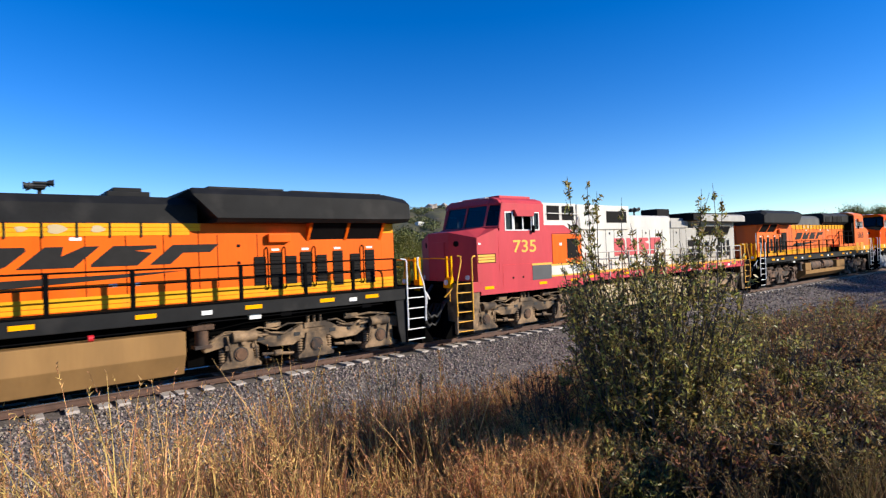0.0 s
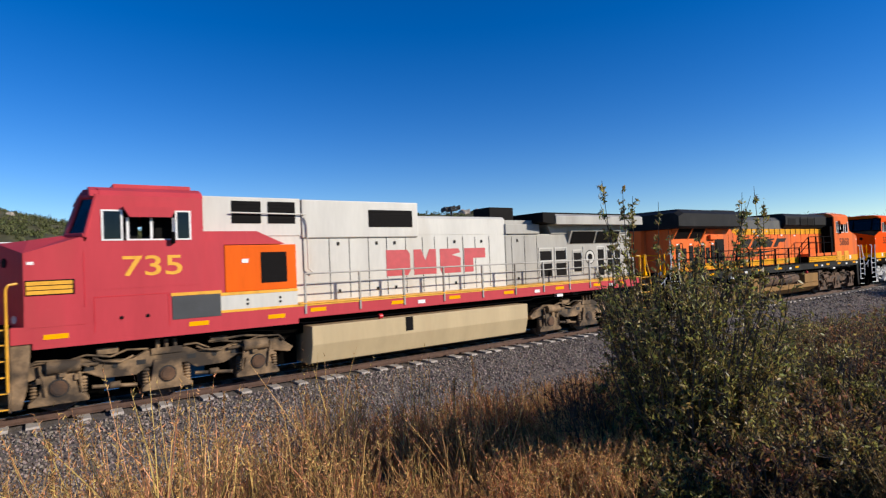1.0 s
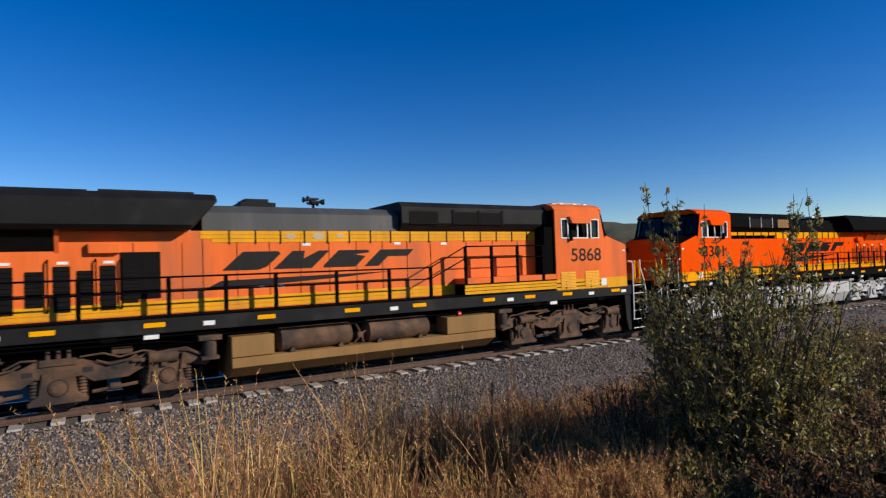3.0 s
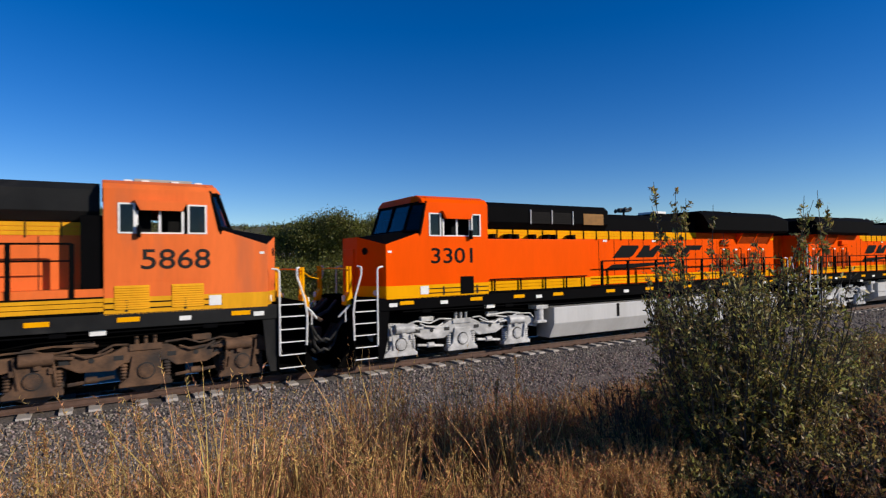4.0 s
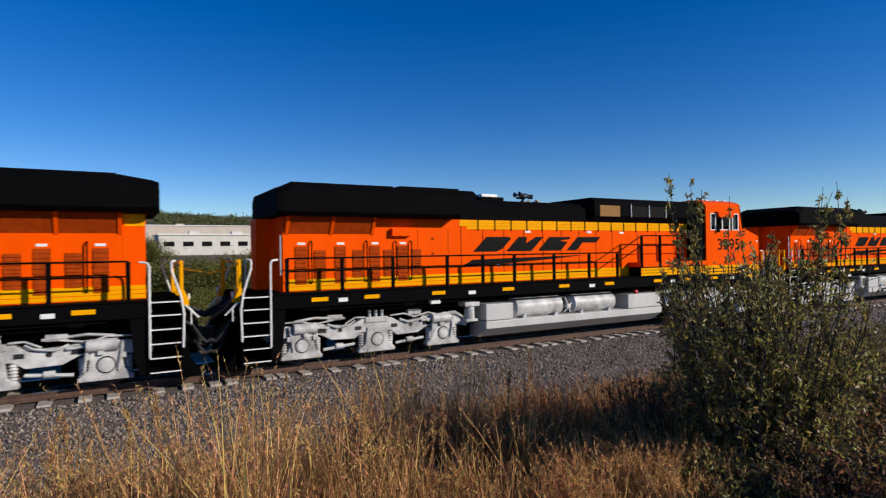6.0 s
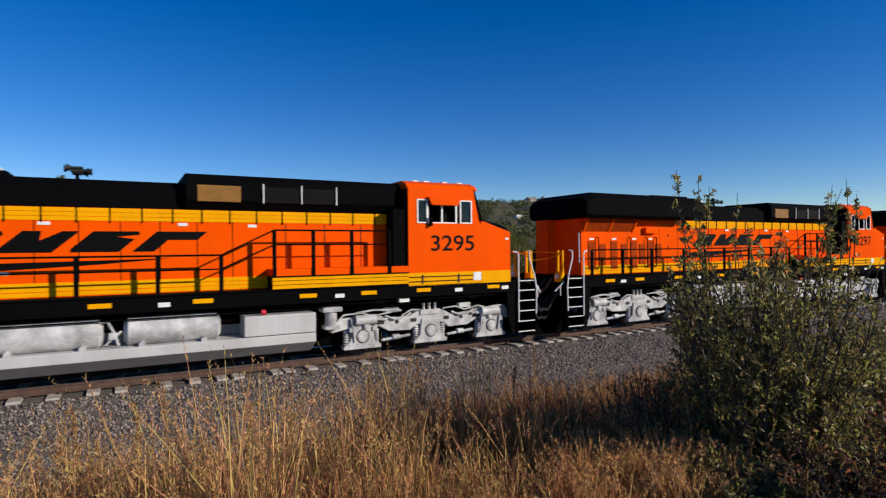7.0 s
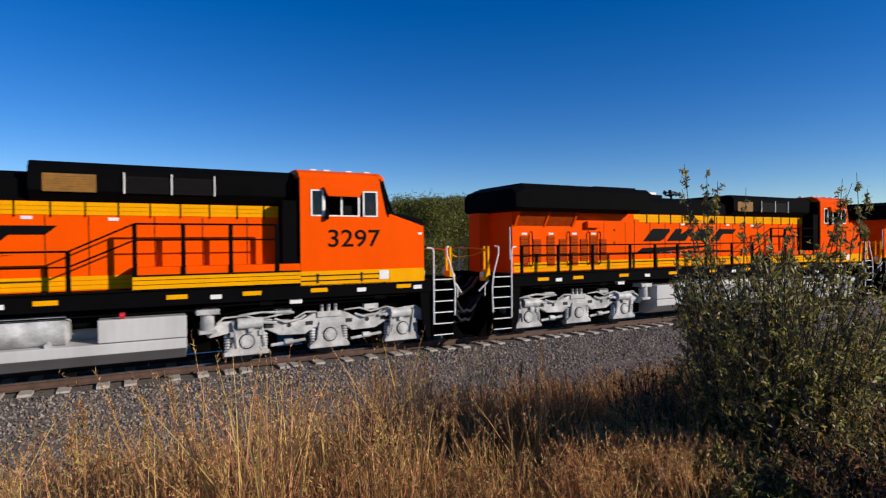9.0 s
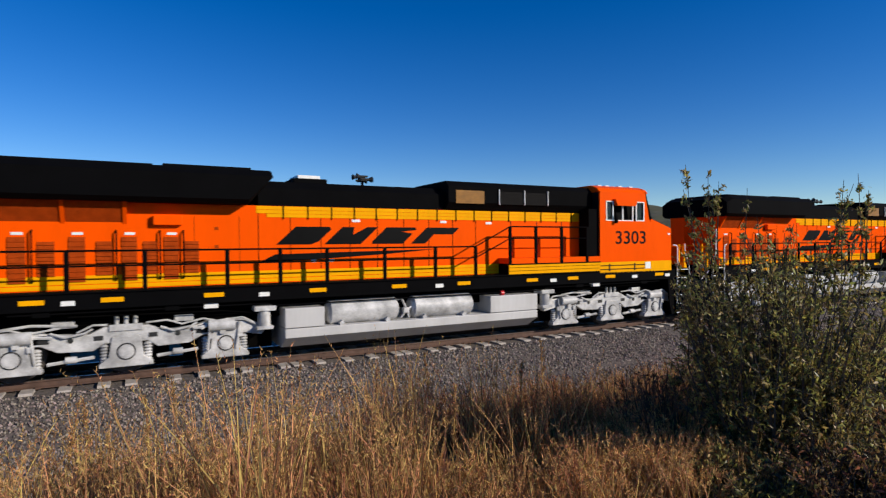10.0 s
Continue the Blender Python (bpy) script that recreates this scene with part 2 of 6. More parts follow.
# ---------------------------------------------------------------- ground and track
TRACK_Y = 15.34
PROFILE_Y = [-5000, -60, -10, 0, 3, 5, 6.5, 8, 9.5, 11, 12.2, 13.3, 18.5, 20.5, 24, 60, 110, 180, 260, 420, 5000]
PROFILE_Z = [1.6, 1.6, 1.4, 1.15, 0.86, 0.55, 0.25, -0.15, -0.55, -0.72, -0.74, -0.72, -0.72, -0.8, -1.0, -1.2, 0.0, 2.6, 6.5, 10.0, 10.0]


def ground_z(x, y):
    z = float(np.interp(y, PROFILE_Y, PROFILE_Z))
    return z + (0.07 * noise.noise((x * 0.5, y * 0.5, 3.1)) + 0.02 * noise.noise((x * 2.1, y * 2.1, 7.7)) if y < 12 and abs(x) < 90 else 0)


def build_ground():
    xs = sorted({-5000, -1500, -500, -200, -100, -60, -40, -30, *np.arange(-20, 40, 0.6).tolist(), *range(42, 90, 4), 120, 200, 500, 1500, 5000})
    ys = sorted({-5000, -1500, -400, -120, -60, -30, -20, -10, -6, -3, *np.arange(-1, 13.4, 0.5).tolist(), 18.5, 20.5, 24, 40, 60, 85, 110, 145, 180, 220, 260, 340, 420, 500, 1500, 5000})
    verts = [(x, y, ground_z(x, y)) for y in ys for x in xs]
    w = len(xs)
    faces = [(j * w + i, j * w + i + 1, (j + 1) * w + i + 1, (j + 1) * w + i) for j in range(len(ys) - 1) for i in range(w - 1)]
    tagged(raw("ground", verts, faces, "soil", True), "dry brown soil bank sloping down to the railway", "ground", kind="structure")


def bed_z(y, x):
    d = abs(y - TRACK_Y)
    z = np.interp(d, [0, 1.55, 1.9, 3.6, 5.4, 6.3], [-0.21, -0.21, -0.27, -0.62, -0.70, -0.86])
    return float(z) + 0.03 * noise.noise((x * 0.9, y * 0.9, 0)) * (1 if d > 1.8 else 0.3)


def build_ballast():
    xs = sorted({-600, -300, -150, -80, -50, *np.arange(-30, 90, 0.8).tolist(), 120, 160, 240, 400, 700})
    ys = [TRACK_Y + d for d in (-6.3, -5.8, -5.2, -4.6, -4.0, -3.4, -2.9, -2.4, -1.9, -1.5, -0.7, 0.7, 1.5, 1.9, 2.6, 3.6, 4.6, 5.4, 6.3)]
    verts = [(x, y, bed_z(y, x)) for y in ys for x in xs]
    w = len(xs)
    faces = [(j * w + i, j * w + i + 1, (j + 1) * w + i + 1, (j + 1) * w + i) for j in range(len(ys) - 1) for i in range(w - 1)]
    tagged(raw("ballast_bed", verts, faces, "bed", True), "grey crushed-stone ballast bed under the track", "ballast", kind="structure")


def build_stones(count=44000):
    """Loose ballast stones on the near shoulder: squashed, turned octahedra."""
    rng = np.random.default_rng(5)
    x = rng.uniform(-6, 62, count)
    x = np.where(rng.random(count) < 0.6, rng.uniform(-3, 16, count), x)
    y = TRACK_Y - 1.35 - rng.beta(1.2, 1.5, count) * 6.6
    base = np.array([(1, 0, 0), (-1, 0, 0), (0, 1, 0), (0, -1, 0), (0, 0, 1), (0, 0, -1)], float)
    tri = [(0, 2, 4), (2, 1, 4), (1, 3, 4), (3, 0, 4), (2, 0, 5), (1, 2, 5), (3, 1, 5), (0, 3, 5)]
    verts, faces = [], []
    for i in range(count):
        s = rng.uniform(0.018, 0.05) * (1.6 if x[i] > 22 else 1.0) * np.array([1, rng.uniform(0.6, 1), rng.uniform(0.5, 0.9)])
        q = Euler(rng.uniform(0, 6.28, 3)).to_matrix()
        p = (base * s * rng.uniform(0.75, 1.2, (6, 1))) @ np.array(q).T
        p += (x[i], y[i], max(bed_z(y[i], x[i]), ground_z(x[i], y[i])) + 0.008)
        k = len(verts)
        verts.extend(p.tolist())
        faces.extend([(a + k, b + k, c + k) for a, b, c in tri])
    tagged(raw("ballast_stones", verts, faces, "stone"), "loose grey and brown crushed ballast stones beside the track", "stones", kind="stuff")


def build_track():
    track = tagged(new("track"), "single railway track on concrete ties", "railway track", kind="structure")
    for side in (-1, 1):
        y = TRACK_Y + side * 0.7525
        bm = B()
        prof = [(-0.07, -0.17), (0.07, -0.17), (0.07, -0.155), (0.012, -0.13), (0.012, -0.045), (0.036, -0.035), (0.036, -0.006), (-0.036, -0.006), (-0.036, -0.035), (-0.012, -0.045), (-0.012, -0.13), (-0.07, -0.155)]
        prism(bm, [(y + a, b) for a, b in prof], -600, 700, "x")
        part("rail", bm, "rail", track, "rust-brown steel rail")
        bm = B()
        box(bm, -600, 700, y - 0.034, y + 0.034, -0.006, 0.0)
        part("rail_head", bm, "rail_top", track, "polished running surface")
    bm = B()
    prism(bm, [(TRACK_Y - 1.30, -0.36), (TRACK_Y - 1.30, -0.20), (TRACK_Y - 1.27, -0.165), (TRACK_Y + 1.27, -0.165), (TRACK_Y + 1.30, -0.20), (TRACK_Y + 1.30, -0.36)], -0.12, 0.12, "x")
    first = part("tie", bm, "tie", track)
    rng = random.Random(3)
    for i in range(-20, 130):
        o = first if i == 0 else first.copy()
        if i:
            scene.collection.objects.link(o)
        o.location = (i * 0.61, rng.uniform(-0.03, 0.03), rng.uniform(-0.012, 0.012))
        o.rotation_euler = (0, 0, rng.uniform(-0.012, 0.012))
    bm = B()
    for i in [*range(-300, -20), *range(130, 400)]:
        box(bm, i * 0.61 - 0.12, i * 0.61 + 0.12, TRACK_Y - 1.3, TRACK_Y + 1.3, -0.36, -0.165)
    tagged(part("far_ties", bm, "tie", track), kind="stuff")
    # spring clips either side of the near rail
    bm = B()
    for i in range(-8, 60):
        for o in (-0.12, 0.12):
            box(bm, i * 0.61 - 0.05, i * 0.61 + 0.05, TRACK_Y - 0.7525 + o - 0.03, TRACK_Y - 0.7525 + o + 0.03, -0.168, -0.125)
    tagged(part("rail_clips", bm, "rail", track), kind="stuff")


build_ground()
build_ballast()
build_track()
build_stones()


# ---------------------------------------------------------------- locomotives
# Local space: front (cab) towards +x, rail top at z = 0, the loco's right side at -y.
AXLES = (-9.18, -7.15, -5.12, 5.12, 7.15, 9.18)
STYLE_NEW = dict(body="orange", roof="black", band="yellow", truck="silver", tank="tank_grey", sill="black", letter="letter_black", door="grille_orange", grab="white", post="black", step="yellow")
STYLE_WORN = dict(body="orange_worn", roof="grey_roof", band="yellow_worn", truck="dust", tank="tank_tan", sill="grey_roof", letter="letter_grey", door="grille", grab="white", post="black", step="black")
STYLE_FADED = dict(STYLE_WORN, body="orange_faded", truck="rust", hood_top="grey_faded")
STYLE_RED = dict(body="warm_silver", roof="grey_roof", band="letter_yellow", truck="dust", tank="tank_cream", sill="red", letter="letter_red", door="grille", grab="letter_yellow", post="grimy_silver", step="letter_yellow")


def turned(bm, foot, rows, n=10):
    """A body turned about an upright axis: rows of (height, radius)."""
    rings = [[bm.verts.new((foot[0] + r * math.cos(2 * math.pi * i / n), foot[1] + r * math.sin(2 * math.pi * i / n), foot[2] + h)) for i in range(n)] for h, r in rows]
    for a, b in zip(rings, rings[1:]):
        for i in range(n):
            bm.faces.new((a[i], a[(i + 1) % n], b[(i + 1) % n], b[i]))
    bm.faces.new(rings[0][::-1]), bm.faces.new(rings[-1])


def make_truck(loco, xc, st):
    """Three-axle truck: cast side frames, journal boxes, springs, brake gear; wheelsets turn."""
    t = st["truck"]
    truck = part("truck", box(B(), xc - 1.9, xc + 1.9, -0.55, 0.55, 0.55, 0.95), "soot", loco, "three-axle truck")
    # Motors as plain black boxes, added to darken the gaps behind the side frames.
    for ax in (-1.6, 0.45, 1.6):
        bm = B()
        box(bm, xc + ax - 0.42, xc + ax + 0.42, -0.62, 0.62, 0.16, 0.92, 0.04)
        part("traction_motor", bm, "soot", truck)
    for s in (-1, 1):
        y0, y1 = s * 1.0, s * 1.2
        bm = B()
        prof = [(-2.95, 0.78), (-2.62, 1.02), (-1.62, 1.06), (-1.35, 0.98), (-0.7, 0.94), (-0.42, 1.08), (0.42, 1.08), (0.7, 0.94), (1.35, 0.98), (1.62, 1.06), (2.62, 1.02), (2.95, 0.78), (2.85, 0.66), (2.42, 0.74), (1.55, 0.76), (1.25, 0.60), (0.62, 0.58), (0.42, 0.72), (-0.42, 0.72), (-0.62, 0.58), (-1.25, 0.60), (-1.55, 0.76), (-2.42, 0.74), (-2.85, 0.66)]
        prism(bm, [(xc + a, b) for a, b in prof], y0, y1, "y", 0.025)
        part("side_frame", bm, t, truck)
        for ax in (-2.03, 0.0, 2.03):
            bm = B()
            prism(bm, [(xc + ax + a, b) for a, b in ((-0.52, 0.20), (0.52, 0.20), (0.52, 0.28), (0.34, 0.42), (0.27, 0.86), (-0.27, 0.86), (-0.34, 0.42), (-0.52, 0.28))], s * 1.02, s * 1.25, "y", 0.02)
            part("journal_box", bm, t, truck)
            bm = B()
            rod(bm, (xc + ax, s * 1.24, 0.533), (xc + ax, s * 1.285, 0.533), 0.155, 18)
            rod(bm, (xc + ax, s * 1.28, 0.533), (xc + ax, s * 1.30, 0.533), 0.12, 18)
            part("bearing_cap", bm, t if t == "silver" else "rust", truck)
            bm = B()
            rod(bm, (xc + ax, s * 1.235, 0.533), (xc + ax, s * 1.262, 0.533), 0.185, 18)
            part("cap_seal", bm, "rubber", truck)
            for o in (-0.42, 0.42):
                bm = B()
                turned(bm, (xc + ax + o, s * 1.13, 0.28), [(0.0, 0.06)] + [(0.012 + k * 0.033, 0.088 if k % 2 else 0.055) for k in range(12)] + [(0.42, 0.05)])
                part("coil_spring", bm, t, truck)
        # Slots and holes are flat dark pieces on the frame, their inner shade painted.
        for a in (-1.5, -0.52, 0.52, 1.5):
            bm = B()
            box(bm, xc + a - 0.09, xc + a + 0.09, min(s * 1.19, s * 1.208), max(s * 1.19, s * 1.208), 0.80, 0.90)
            part("frame_slot_shade", bm, "rubber", truck)
        for a, b in ((-1.02, 0.84), (1.02, 0.84)):
            bm = B()
            rod(bm, (xc + a, s * 1.19, b), (xc + a, s * 1.212, b), 0.055, 12)
            part("frame_hole_shade", bm, "rubber", truck)
        for ax, d in ((-1.95, 1), (1.95, -1)):
            bm = B()
            rod(bm, (xc + ax - 0.30, s * 1.27, 0.96), (xc + ax + 0.28, s * 1.27, 0.96), 0.135, 12)
            rod(bm, (xc + ax + 0.28 * d, s * 1.27, 0.96), (xc + ax + 0.62 * d, s * 1.25, 0.93), 0.035, 6)
            box(bm, xc + ax - 0.05, xc + ax + 0.07, s * 1.27 - 0.06, s * 1.27 + 0.06, 0.76, 0.9)
            part("brake_cylinder", bm, t, truck)
        for a in (-1.02, 1.02):
            bm = B()
            rod(bm, (xc + a - 0.42, s * 1.12, 0.36), (xc + a + 0.42, s * 1.12, 0.44), 0.04, 6)
            rod(bm, (xc + a - 0.1, s * 1.12, 0.42), (xc + a + 0.1, s * 1.12, 0.42), 0.075, 8)
            part("brake_link", bm, t, truck)
            bm = B()
            pipe(bm, [(xc + a - 0.35, s * 1.24, 1.02), (xc + a - 0.1, s * 1.27, 0.92), (xc + a + 0.25, s * 1.27, 0.98), (xc + a + 0.4, s * 1.24, 1.06)], 0.026)
            part("brake_lever", bm, t, truck)
        for run in ([(-2.7, 0.98), (-2.55, 1.12), (-2.05, 1.14), (-1.75, 1.04), (-1.2, 1.12)], [(-0.9, 1.0), (-0.62, 1.14), (-0.35, 1.13)], [(0.38, 1.13), (0.8, 1.16), (1.1, 1.05), (1.55, 1.14), (1.8, 1.08)], [(2.05, 1.1), (2.45, 1.06), (2.72, 0.92)]):
            bm = B()
            pipe(bm, [(xc + a, s * 1.25, b) for a, b in run], 0.022)
            part("air_pipe", bm, t, truck)
        for a in (-1.55, 1.55):        # flat black plates beside the outer axle boxes, painted as shaded hollows in the frame
            bm = B()
            prism(bm, [(xc + a - 0.16, 0.80), (xc + a + 0.16, 0.80), (xc + a + 0.12, 0.98), (xc + a - 0.12, 0.98)], s * 1.19, s * 1.206)
            part("frame_hollow_shade", bm, "soot", truck)
        for a in (-2.35, -1.7, 1.7, 2.35):
            bm = B()
            pipe(bm, [(xc + a, s * 1.26, 1.02), (xc + a * 0.98, s * 1.29, 0.72), (xc + a * 0.96, s * 1.27, 0.40)], 0.028)
            box(bm, xc + a - 0.06, xc + a + 0.06, s * 1.27 - 0.03, s * 1.27 + 0.03, 0.66, 0.78, 0.01)
            part("brake_hanger", bm, t, truck)
        bm = B()
        pipe(bm, [(xc - 2.2, s * 1.2, 1.14), (xc - 1.7, s * 1.2, 1.2), (xc - 0.9, s * 1.2, 1.14)], 0.03)
        part("air_pipe", bm, t, truck)
        bm = B()
        pipe(bm, [(xc + 2.8, s * 1.2, 0.9), (xc + 2.4, s * 1.28, 1.12), (xc + 1.9, s * 1.28, 1.08), (xc + 1.5, s * 1.3, 0.9)], 0.02)
        part("air_pipe", bm, t, truck)
        bm = B()
        box(bm, xc - 0.32, xc + 0.32, s * 1.18, s * 1.24, 0.98, 1.12, 0.01)
        for o in (-0.18, 0, 0.18):
            rod(bm, (xc + o, s * 1.15, 1.1), (xc + o, s * 1.15, 1.32), 0.045, 8)
        part("side_bearing", bm, t, truck)
        for o in (-1.15, 1.15):
            bm = B()
            box(bm, xc + o - 0.2, xc + o + 0.2, min(s * 1.05, s * 1.2), max(s * 1.05, s * 1.2), 1.10, 1.24, 0.02)
            part("bearing_pad", bm, t, truck)
    wheels = []
    for ax in (-2.03, 0.0, 2.03):
        bm = B()
        rod(bm, (0, -1.0, 0), (0, 1.0, 0), 0.09, 10)
        for s in (-1, 1):
            rod(bm, (0, s * 0.70, 0), (0, s * 0.82, 0), 0.533, 32)
            rod(bm, (0, s * 0.68, 0), (0, s * 0.705, 0), 0.558, 32)
            rod(bm, (0, s * 0.80, 0), (0, s * 0.86, 0), 0.15, 12)
            for k in range(4):
                a = k * math.pi / 2
                rod(bm, (0.3 * math.cos(a), s * 0.815, 0.3 * math.sin(a)), (0.3 * math.cos(a), s * 0.832, 0.3 * math.sin(a)), 0.05, 8)
        w = part("wheelset", bm, "steel", loco, "pair of steel wheels on an axle")
        w.location = (xc + ax, 0, 0.5335)
        wheels.append(w)
    return truck


def make_steps(loco, end, st):
    """Step wells, grab irons, pilot and coupler at one end (end = 1 or -1)."""
    e = end
    pale = st["step"] == "letter_yellow"

    def slab(bm, xa, xb, ya, yb, z0, z1, bevel=0.0):
        return box(bm, min(e * xa, e * xb), max(e * xa, e * xb), min(ya, yb), max(ya, yb), z0, z1, bevel)

    for s in (-1, 1):
        bm = B()
        for x in (9.96, 10.63):
            slab(bm, x, x + 0.03, s * 1.0, s * 1.5, 0.22, 1.86)
        slab(bm, 9.99, 10.63, s * 1.0, s * 1.03, 0.25, 1.8)
        well = part("step_well", bm, "dust" if pale else "soot", loco)
        bm = B()
        prism(bm, [(e * 9.62, 1.5), (e * 9.95, 1.5), (e * 9.95, 0.24), (e * 9.80, 0.24), (e * 9.70, 0.62)], s * 1.40, s * 1.46)
        part("side_plate", bm, "dust" if pale else st["sill"], well)
        for z in (0.27, 0.58, 0.89, 1.20, 1.51, 1.80):
            bm = B()
            slab(bm, 9.99, 10.63, s * 1.03, s * 1.5, z, z + 0.03)
            part("step_tread", bm, "dust" if pale else "black", well)
            bm = B()
            slab(bm, 10.0, 10.62, s * 1.5, s * 1.512, z + 0.006, z + 0.032)
            part("tread_edge", bm, "letter_yellow" if pale else "white", well, "bright step edge")
        bm = B()
        pipe(bm, [(e * 10.0, s * 1.53, 0.62), (e * 10.0, s * 1.54, 2.60), (e * 9.96, s * 1.54, 2.68), (e * 9.82, s * 1.5, 2.70)], 0.024)
        part("grab_iron", bm, st["grab"], loco, "bright grab iron")
        bm = B()
        pipe(bm, [(e * 10.66, s * 1.53, 0.80), (e * 10.68, s * 1.53, 1.55), (e * 10.62, s * 1.52, 1.95), (e * 10.44, s * 1.5, 2.50), (e * 10.44, s * 1.5, 2.70), (e * 10.52, s * 1.42, 2.72)], 0.024)
        part("grab_iron", bm, st["grab"], loco, "bright grab iron")
        for y in (1.06, 1.28):
            bm = B()
            slab(bm, 10.63, 10.69, s * (y - 0.03), s * (y + 0.03), 1.80, 2.72, 0.008)
            part("end_stanchion", bm, "yellow", loco, "slender yellow end post")
        bm = B()
        prism(bm, [(e * 10.62, 1.70), (e * 10.80, 1.70), (e * 10.80, 1.84), (e * 10.71, 2.04), (e * 10.62, 2.04)], s * 1.02, s * 1.32, "y", 0.008)
        part("stanchion_foot", bm, "yellow", loco, "yellow post bracket")
        bm = B()
        rod(bm, (e * 10.80, s * 1.17, 1.88), (e * 10.83, s * 1.17, 1.88), 0.085, 14)
        part("end_lamp", bm, "white", loco, "round pale lamp")
        bm = B()
        pipe(bm, [(e * 10.72, s * 1.40, 1.72), (e * 10.84, s * 1.38, 1.60), (e * 11.0, s * 1.30, 1.42)], 0.024)
        rod(bm, (e * 10.84, s * 1.38, 1.60), (e * 10.84, s * 1.38, 1.28), 0.016, 6)
        part("uncoupling_lever", bm, st["grab"], loco, "bright uncoupling lever")
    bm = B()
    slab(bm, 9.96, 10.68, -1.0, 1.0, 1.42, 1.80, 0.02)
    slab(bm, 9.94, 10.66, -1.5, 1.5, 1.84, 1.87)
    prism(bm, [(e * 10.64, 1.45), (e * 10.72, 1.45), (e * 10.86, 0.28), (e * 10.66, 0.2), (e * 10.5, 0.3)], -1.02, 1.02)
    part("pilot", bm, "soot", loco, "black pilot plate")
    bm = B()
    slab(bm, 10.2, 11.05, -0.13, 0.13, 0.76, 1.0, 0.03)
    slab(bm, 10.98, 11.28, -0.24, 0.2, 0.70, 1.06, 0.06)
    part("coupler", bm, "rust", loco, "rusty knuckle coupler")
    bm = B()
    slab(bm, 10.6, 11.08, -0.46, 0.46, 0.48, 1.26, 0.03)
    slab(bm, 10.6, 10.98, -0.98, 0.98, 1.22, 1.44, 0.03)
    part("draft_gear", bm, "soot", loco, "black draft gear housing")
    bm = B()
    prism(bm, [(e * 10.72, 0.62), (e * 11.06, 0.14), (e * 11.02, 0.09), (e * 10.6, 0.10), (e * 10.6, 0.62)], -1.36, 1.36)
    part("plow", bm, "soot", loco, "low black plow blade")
    for k, y in enumerate((-1.2, -1.08, -0.95, -0.82, -0.7, -0.58, 0.58, 0.7, 0.82, 0.95, 1.08, 1.2)):
        bm = B()
        lo = 0.42 + 0.4 * abs(math.sin(y * 9))
        pipe(bm, [(e * 10.7, y, 1.34), (e * 10.88, y * 0.97, 1.24), (e * 11.04, y * 0.93, lo + 0.16), (e * 11.18, y * 0.9, lo), (e * 11.31, y * 0.9, lo + 0.06)], 0.038)
        part("air_hose", bm, "rubber", loco, "black rubber air hose")
    for y, z in ((-0.75, 1.30), (-0.45, 1.38), (0.3, 1.34)):
        bm = B()
        pipe(bm, [(e * 10.68, y, 1.78), (e * 10.92, y * 1.05, 1.52), (e * 11.3, y * 1.1, z)], 0.05)
        part("jumper_cable", bm, "rust" if y < -0.6 else "rubber", loco, "thick sagging jumper cable")
    bm = B()
    pipe(bm, [(e * 10.66, -1.24, 2.62), (e * 10.95, -0.95, 2.46), (e * 11.28, -0.6, 2.40)], 0.014)
    pipe(bm, [(e * 10.66, 1.24, 2.62), (e * 10.66, 0.5, 2.66), (e * 10.66, -0.5, 2.66), (e * 10.66, -1.24, 2.62)], 0.02)
    part("end_chain", bm, "yellow", loco)


def make_rail(loco, s, xs, top, foot, mid, st, y=1.5, ends=()):
    """Walkway handrail on side s: each post, and the rails."""
    for x in xs:
        bm = B()
        h = 0.026 if st["post"] == "grimy_silver" else 0.045
        box(bm, x - h, x + h, s * y - 0.03, s * y + 0.03, foot, top, 0.008)
        part("handrail_post", bm, st["post"], loco)
    bm = B()
    rod(bm, (xs[0], s * y, top), (xs[-1], s * y, top), 0.022, 6)
    rod(bm, (xs[0], s * y, mid), (xs[-1], s * y, mid), 0.018, 6)
    for a, b in ends:
        rod(bm, a, b, 0.02, 6)
    part("handrail", bm, st["post"], loco)


